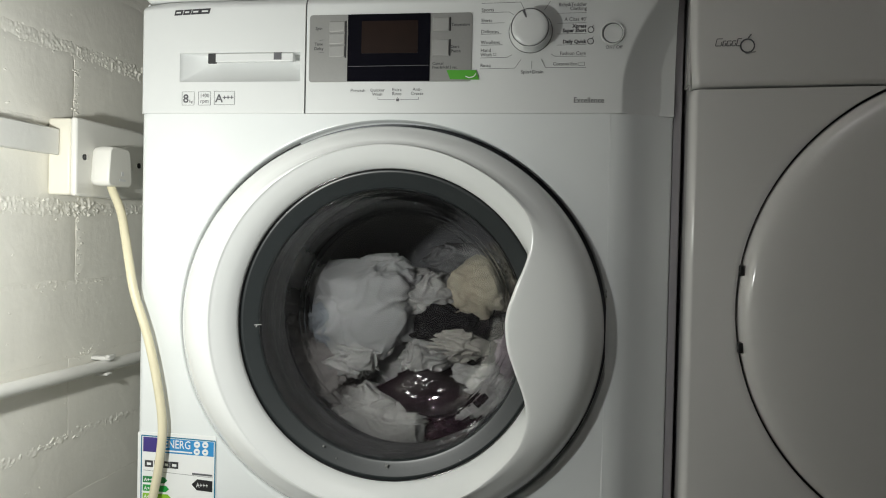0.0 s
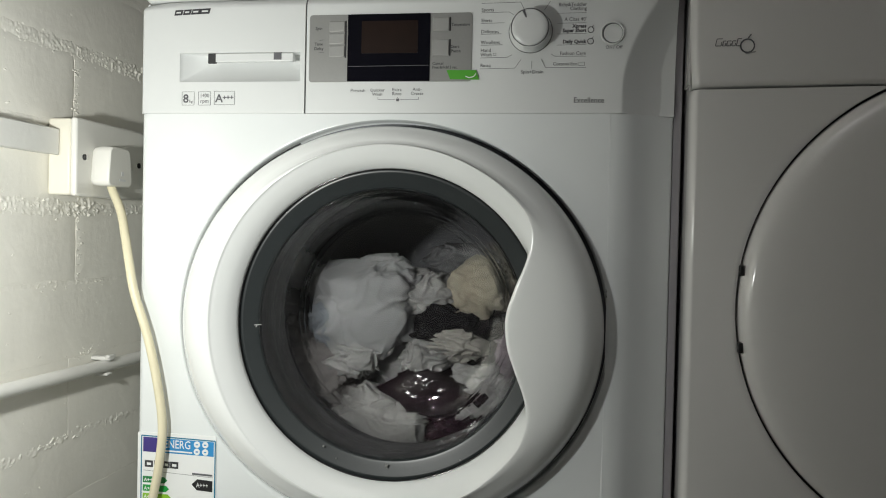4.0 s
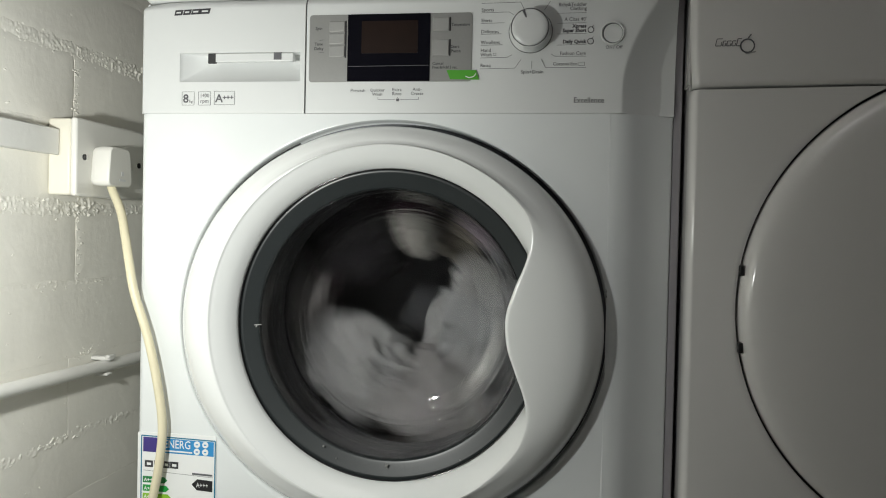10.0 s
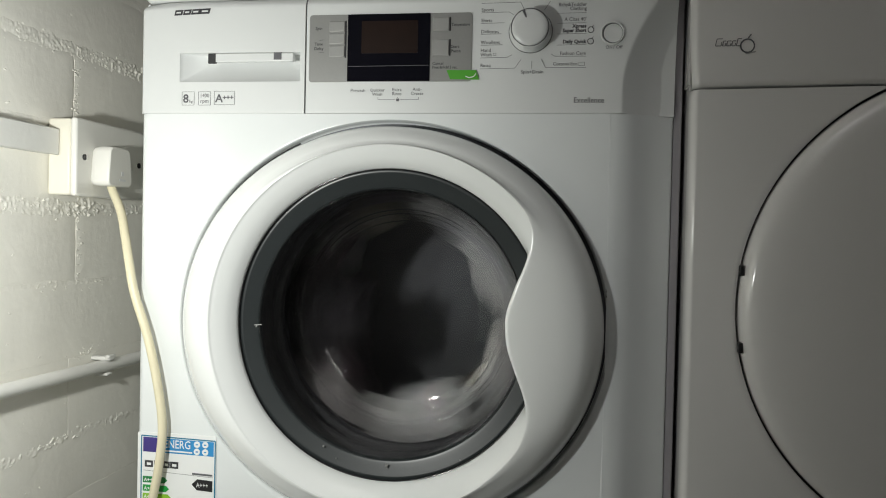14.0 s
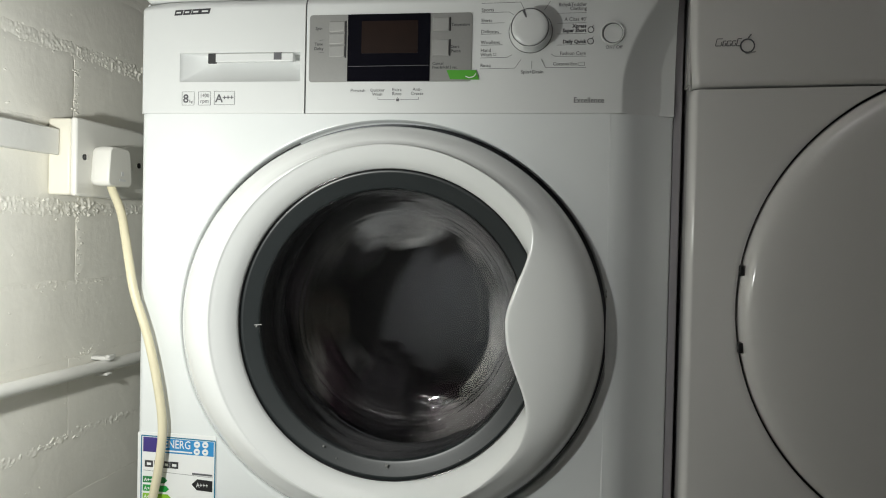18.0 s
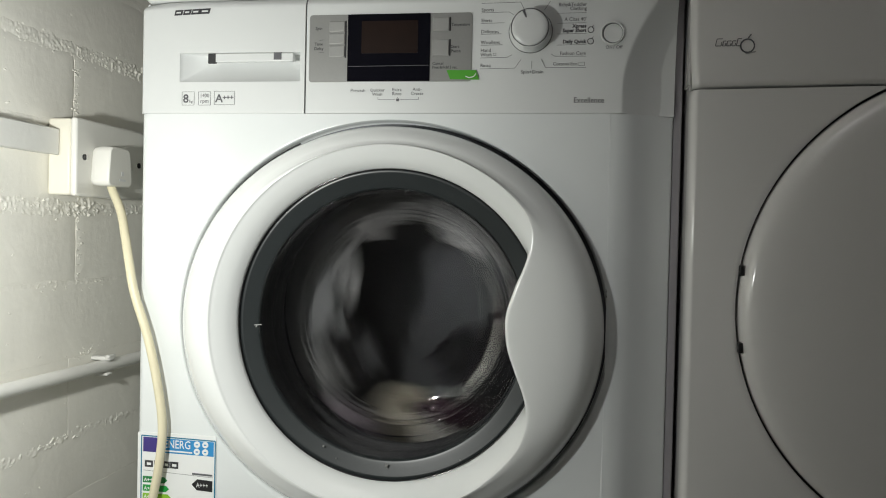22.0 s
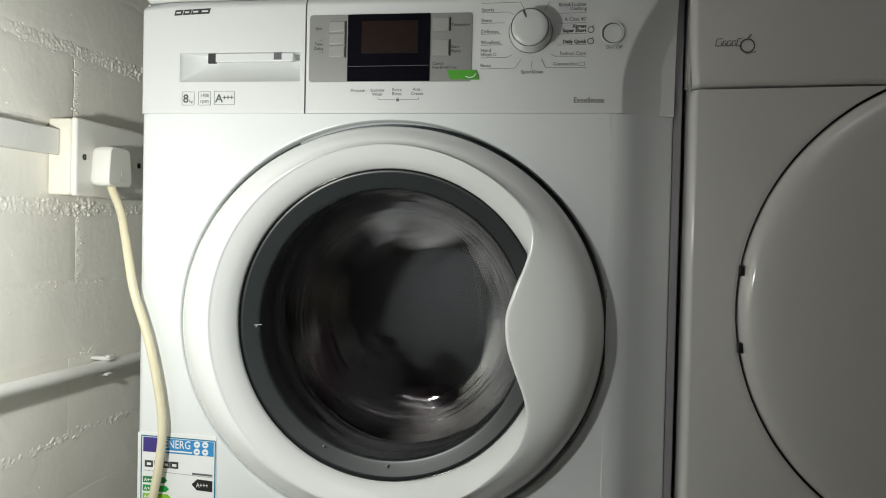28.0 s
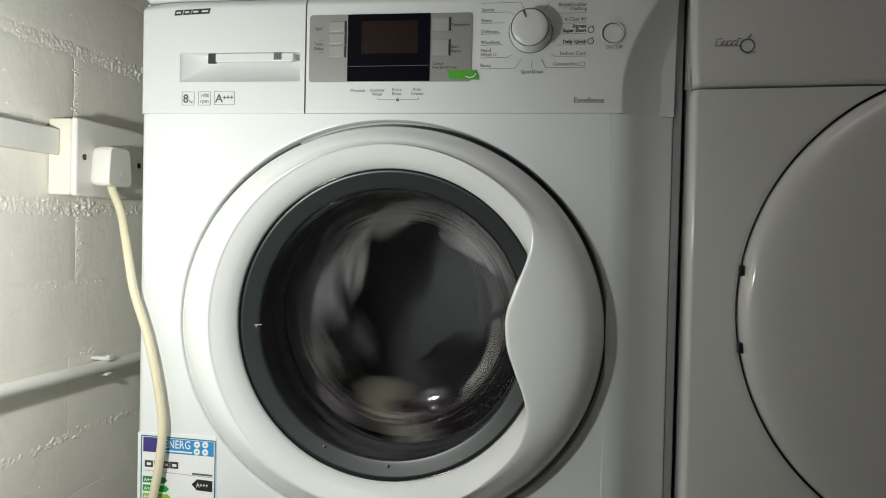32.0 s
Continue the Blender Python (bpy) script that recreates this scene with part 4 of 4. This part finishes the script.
# ---- the laundry ----
def bundle(seed, axes, folds=1.0, level=6):
    """A bunched cloth: broad flats, drawn-out corners, folds that fan out from where it is pinched, and layers that lap over one another; the glass presses its front."""
    rng = np.random.RandomState(seed)

    def ways(k):
        w = rng.normal(size=(k, 3))
        return w / np.linalg.norm(w, axis=1, keepdims=True)

    bm = bmesh.new()
    bmesh.ops.create_icosphere(bm, subdivisions=level, radius=1.0)
    d = np.array([v.co[:] for v in bm.verts])
    d /= np.linalg.norm(d, axis=1, keepdims=True)
    swirl = np.array([[noise.noise(Vector(c) * 1.7 + Vector((seed, 3 * k, 1))) for k in range(3)] for c in d])
    e = d + 0.30 * swirl
    e /= np.linalg.norm(e, axis=1, keepdims=True)
    flats, far = ways(8), rng.uniform(0.70, 1.0, 8)
    reach = np.concatenate([(d @ flats.T).clip(1e-3) / far, np.full((len(d), 1), 0.94)], 1)
    r = 1.0 / np.power(np.power(reach, 26.0).sum(1), 1 / 26.0)
    tips = ways(4)
    tips[:, 1] *= 0.35
    tips /= np.linalg.norm(tips, axis=1, keepdims=True)
    for tip, high in zip(tips, rng.uniform(0.12, 0.34, 4)):
        r *= 1 + high * np.exp(-np.arccos((e @ tip).clip(-1, 1)) / 0.24)
    pinches = ways(3)
    pinches[:, 1] = -0.25 * np.abs(pinches[:, 1])
    pinches /= np.linalg.norm(pinches, axis=1, keepdims=True)
    for pinch in pinches:
        side = np.cross(pinch, (0.3, 0.8, 0.5))
        side /= np.linalg.norm(side)
        across = np.cross(pinch, side)
        off = np.arccos((e @ pinch).clip(-1, 1))
        turn = np.arctan2(e @ side, e @ across) + 0.5 * swirl[:, 0]
        fan = np.stack([2.3 * np.cos(turn), 2.3 * np.sin(turn), 0.55 * off + seed], 1)
        broad = np.array([abs(noise.noise(Vector(c))) for c in fan])
        tight = np.array([abs(noise.noise(Vector((2.9 * c[0], 2.9 * c[1], c[2] + 7)))) for c in fan])
        near = np.exp(-off / 0.85) * np.clip(off / 0.22, 0, 1)
        r *= 1 + folds * near * (0.10 - 0.62 * broad) + folds * 0.8 * np.exp(-off / 0.6) * np.clip(off / 0.3, 0, 1) * (0.03 - 0.22 * tight)
    for way, at, deep in zip(ways(6), rng.uniform(-0.45, 0.55, 6), rng.uniform(0.05, 0.12, 6)):
        way[1] *= 0.4
        lap = np.clip(((e + 0.22 * swirl) @ (way / np.linalg.norm(way)) - at) / 0.030, 0, 1)
        r *= 1 - folds * deep * lap * lap * (3 - 2 * lap)
    r *= np.array([1 - 0.030 * folds * abs(noise.noise(Vector((9 * c[0], 15 * c[1], 9 * c[2])))) for c in e])
    p = d * r[:, None] * np.array(axes)
    low = -0.60 * axes[1]
    p[:, 1] = np.where(p[:, 1] < low, low + 0.6 * (p[:, 1] - low), p[:, 1])
    p -= p.mean(0)
    for v, c in zip(bm.verts, p):
        v.co = c
    for f in bm.faces:
        f.smooth = True
    me = bpy.data.meshes.new("bundle")
    bm.to_mesh(me)
    bm.free()
    return me


# A garment: name, label, colour, roughness, depth of the folds, lump's half axes, place in the resting heap (across from the drum's axis, depth of its near face, up from the axis),
# and where it settles on the turning drum: clock angle from the dark garment, radius, depth.
# White garments get a grey that puts the drum's dim light into their colour.
GARMENTS = (
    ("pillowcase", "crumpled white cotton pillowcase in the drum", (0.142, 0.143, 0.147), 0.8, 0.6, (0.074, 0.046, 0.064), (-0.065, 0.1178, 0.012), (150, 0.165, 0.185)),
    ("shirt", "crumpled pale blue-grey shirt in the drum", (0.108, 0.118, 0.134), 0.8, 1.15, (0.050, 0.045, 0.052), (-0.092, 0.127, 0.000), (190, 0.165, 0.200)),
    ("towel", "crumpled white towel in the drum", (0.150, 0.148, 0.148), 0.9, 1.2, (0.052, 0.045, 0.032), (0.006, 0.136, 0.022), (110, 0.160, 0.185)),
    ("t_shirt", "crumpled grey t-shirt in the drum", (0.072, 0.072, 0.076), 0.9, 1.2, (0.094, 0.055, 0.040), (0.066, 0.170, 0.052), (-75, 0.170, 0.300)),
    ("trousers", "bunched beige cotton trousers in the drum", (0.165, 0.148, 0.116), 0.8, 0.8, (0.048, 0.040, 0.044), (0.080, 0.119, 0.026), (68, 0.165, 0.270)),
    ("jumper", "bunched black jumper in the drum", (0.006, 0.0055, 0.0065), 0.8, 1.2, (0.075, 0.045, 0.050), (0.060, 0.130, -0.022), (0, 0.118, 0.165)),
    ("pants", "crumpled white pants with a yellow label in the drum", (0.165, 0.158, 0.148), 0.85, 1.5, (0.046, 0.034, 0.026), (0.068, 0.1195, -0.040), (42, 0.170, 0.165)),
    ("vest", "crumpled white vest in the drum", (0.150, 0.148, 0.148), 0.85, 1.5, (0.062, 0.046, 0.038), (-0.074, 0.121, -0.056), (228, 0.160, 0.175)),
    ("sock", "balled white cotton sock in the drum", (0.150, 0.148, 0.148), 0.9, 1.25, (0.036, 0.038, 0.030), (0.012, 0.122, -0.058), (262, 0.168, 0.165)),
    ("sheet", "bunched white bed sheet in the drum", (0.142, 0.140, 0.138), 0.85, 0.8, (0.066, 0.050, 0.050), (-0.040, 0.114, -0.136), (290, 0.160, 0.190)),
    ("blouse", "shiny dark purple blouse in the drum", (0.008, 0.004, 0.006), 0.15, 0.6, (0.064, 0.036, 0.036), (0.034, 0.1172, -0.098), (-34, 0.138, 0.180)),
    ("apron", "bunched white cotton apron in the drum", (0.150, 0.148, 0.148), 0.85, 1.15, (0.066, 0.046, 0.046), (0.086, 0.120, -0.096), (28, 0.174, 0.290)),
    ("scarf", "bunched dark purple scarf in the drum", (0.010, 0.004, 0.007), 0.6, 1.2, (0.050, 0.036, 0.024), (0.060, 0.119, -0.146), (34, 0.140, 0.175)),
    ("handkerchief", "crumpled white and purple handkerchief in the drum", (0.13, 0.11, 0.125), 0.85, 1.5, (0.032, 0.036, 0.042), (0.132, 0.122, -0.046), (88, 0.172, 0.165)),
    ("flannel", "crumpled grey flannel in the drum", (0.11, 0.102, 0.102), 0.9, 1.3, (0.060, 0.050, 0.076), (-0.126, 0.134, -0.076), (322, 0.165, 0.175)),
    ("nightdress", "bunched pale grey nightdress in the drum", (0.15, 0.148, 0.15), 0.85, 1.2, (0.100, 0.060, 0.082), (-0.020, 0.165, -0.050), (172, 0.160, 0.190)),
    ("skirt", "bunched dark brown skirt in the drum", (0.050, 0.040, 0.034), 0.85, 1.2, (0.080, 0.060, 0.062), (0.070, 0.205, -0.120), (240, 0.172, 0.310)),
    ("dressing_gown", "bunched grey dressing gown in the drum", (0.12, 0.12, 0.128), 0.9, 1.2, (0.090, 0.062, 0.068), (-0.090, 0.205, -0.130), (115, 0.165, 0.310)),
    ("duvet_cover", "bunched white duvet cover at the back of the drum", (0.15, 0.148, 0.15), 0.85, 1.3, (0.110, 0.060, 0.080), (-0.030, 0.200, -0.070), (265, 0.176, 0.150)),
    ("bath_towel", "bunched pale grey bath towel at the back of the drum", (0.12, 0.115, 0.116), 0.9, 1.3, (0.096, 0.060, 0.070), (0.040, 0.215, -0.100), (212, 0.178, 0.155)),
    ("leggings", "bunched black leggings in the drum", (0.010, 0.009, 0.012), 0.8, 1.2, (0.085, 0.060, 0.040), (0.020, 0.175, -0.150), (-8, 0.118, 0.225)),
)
WASH = []
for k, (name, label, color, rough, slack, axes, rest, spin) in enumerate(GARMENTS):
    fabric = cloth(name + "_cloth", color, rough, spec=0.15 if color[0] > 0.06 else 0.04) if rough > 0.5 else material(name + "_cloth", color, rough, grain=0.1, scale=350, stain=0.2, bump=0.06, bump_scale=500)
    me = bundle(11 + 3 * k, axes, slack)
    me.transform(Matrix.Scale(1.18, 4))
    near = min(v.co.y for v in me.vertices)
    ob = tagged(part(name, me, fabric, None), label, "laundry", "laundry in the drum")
    # every lump lies behind the glass
    WASH.append((ob, (rest[0], rest[1] - 0.018 - near, rest[2]), (spin[0], spin[1], max(spin[2] - 0.020, 0.101 - near)), color[0] < 0.06, name in ("duvet_cover", "bath_towel", "trousers")))

# ---- what moves ----
# The drum's clock angle in degrees, time by time: at rest, then tumbling, then a steady spin.
TURN = ((4.4, -238.0), (4.7, -215.0), (5.1, -100.0), (6.15, 240.0), (7.2, 600.0), (8.17, 960.0), (9.02, 1320.0), (9.82, 1675.0), (10.58, 2015.0), (11.32, 2340.0), (12.0, 2673.0), (13.0, 3248.0), (32.5, 15201.5))


def drum_angle(t):
    if t <= TURN[0][0]:
        return TURN[0][1]
    if t >= 13.0:
        return 3248.0 + 613.0 * (t - 13.0)
    for k in range(len(TURN) - 1):
        (t0, a0), (t1, a1) = TURN[k], TURN[k + 1]
        if t <= t1:
            s0 = 0.0 if k == 0 else (a1 - TURN[k - 1][1]) / (t1 - TURN[k - 1][0])
            s1 = 613.0 if t1 == 13.0 else (TURN[k + 2][1] - a0) / (TURN[k + 2][0] - t0)
            u, w = (t - t0) / (t1 - t0), t1 - t0
            return (2 * u ** 3 - 3 * u * u + 1) * a0 + (u ** 3 - 2 * u * u + u) * w * s0 + (3 * u * u - 2 * u ** 3) * a1 + (u ** 3 - u * u) * w * s1


# The load slows as it is lifted on the rising side and falls quickly across the middle: the dark garment's clock angle, time by time.
LOAD = ((4.4, -238.0), (4.75, -215.0), (5.1, -165.0), (5.5, -80.0), (5.7, 30.0), (5.9, 160.0), (6.1, 207.0), (6.3, 240.0), (6.5, 275.0), (6.7, 314.0), (6.9, 440.0), (7.1, 550.0), (7.3, 602.0), (7.5, 640.0),
        (7.7, 722.0), (7.9, 862.0), (8.1, 930.0), (8.3, 992.0), (8.5, 1066.0), (8.75, 1185.0), (9.02, 1300.0), (9.4, 1480.0), (9.82, 1675.0))


def load_angle(t):
    if t <= LOAD[0][0]:
        return LOAD[0][1]
    if t >= LOAD[-1][0]:
        return drum_angle(t)
    k = max(i for i in range(len(LOAD) - 1) if LOAD[i][0] <= t)

    def slope(i):
        if i == 0:
            return 0.0
        if i == len(LOAD) - 1:
            return (drum_angle(9.87) - drum_angle(9.82)) / 0.05
        return (LOAD[i + 1][1] - LOAD[i - 1][1]) / (LOAD[i + 1][0] - LOAD[i - 1][0])

    (t0, a0), (t1, a1) = LOAD[k], LOAD[k + 1]
    w = t1 - t0
    u = (t - t0) / w
    return (2 * u ** 3 - 3 * u * u + 1) * a0 + (u ** 3 - 2 * u * u + u) * w * slope(k) + (3 * u * u - 2 * u ** 3) * a1 + (u ** 3 - u * u) * w * slope(k + 1)


def garment_pose(t, rest, spin, dark, early):
    """Carried round by the drum: loose and sagging while it tumbles, pressed to the wall once it spins."""
    start = TURN[0][1]
    turned = load_angle(t) - start
    a0, r0 = math.degrees(math.atan2(rest[0], rest[2])), math.hypot(rest[0], rest[2])
    a1 = spin[0] + start
    a1 += 360 * round((a0 - a1) / 360)
    w, out = ease(t, 6.6, 9.2), ease(t, 6.6, 9.2) if dark else ease(t, 8.2, 12.8)
    if early:
        w = ease(t, 4.6, 5.9)
        r0 += (0.088 - r0) * w
    a = a0 + (a1 - a0) * w + turned
    r0 += max(0.0, 0.055 - r0) * w
    r = r0 + (spin[1] - r0) * out
    loose = ease(t, 4.5, 5.5) * (1 - ease(t, 6.5, 10.5))
    c = math.cos(radians(a - 40))
    r *= 1 - (0.0 if dark else 0.05) * loose
    r *= 1 - (0.0 if dark else 0.18) * loose * max(0.0, c) ** 1.5
    x, z = r * math.sin(radians(a)) - 0.018 * loose, r * math.cos(radians(a)) - 0.025 * loose
    y = rest[1] + (spin[2] - rest[1]) * w
    return Matrix.Translation((AX.x + x, y, AX.z + z)) @ Matrix.Rotation(radians(turned + (a1 - a0) * w), 4, "Y")


def motions():
    times = [0.0, 4.3] + [4.4 + k / 15 for k in range(int((32.0 - 4.4) * 15) + 1)] + [32.0]
    base = washer.location
    walk(drum, [(t, Matrix.Translation(AX - base) @ Matrix.Rotation(radians(drum_angle(t) - TURN[0][1]), 4, "Y")) for t in times])
    for ob, rest, spin, dark, early in WASH:
        walk(ob, [(t, garment_pose(t, rest, spin, dark, early)) for t in times])


motions()
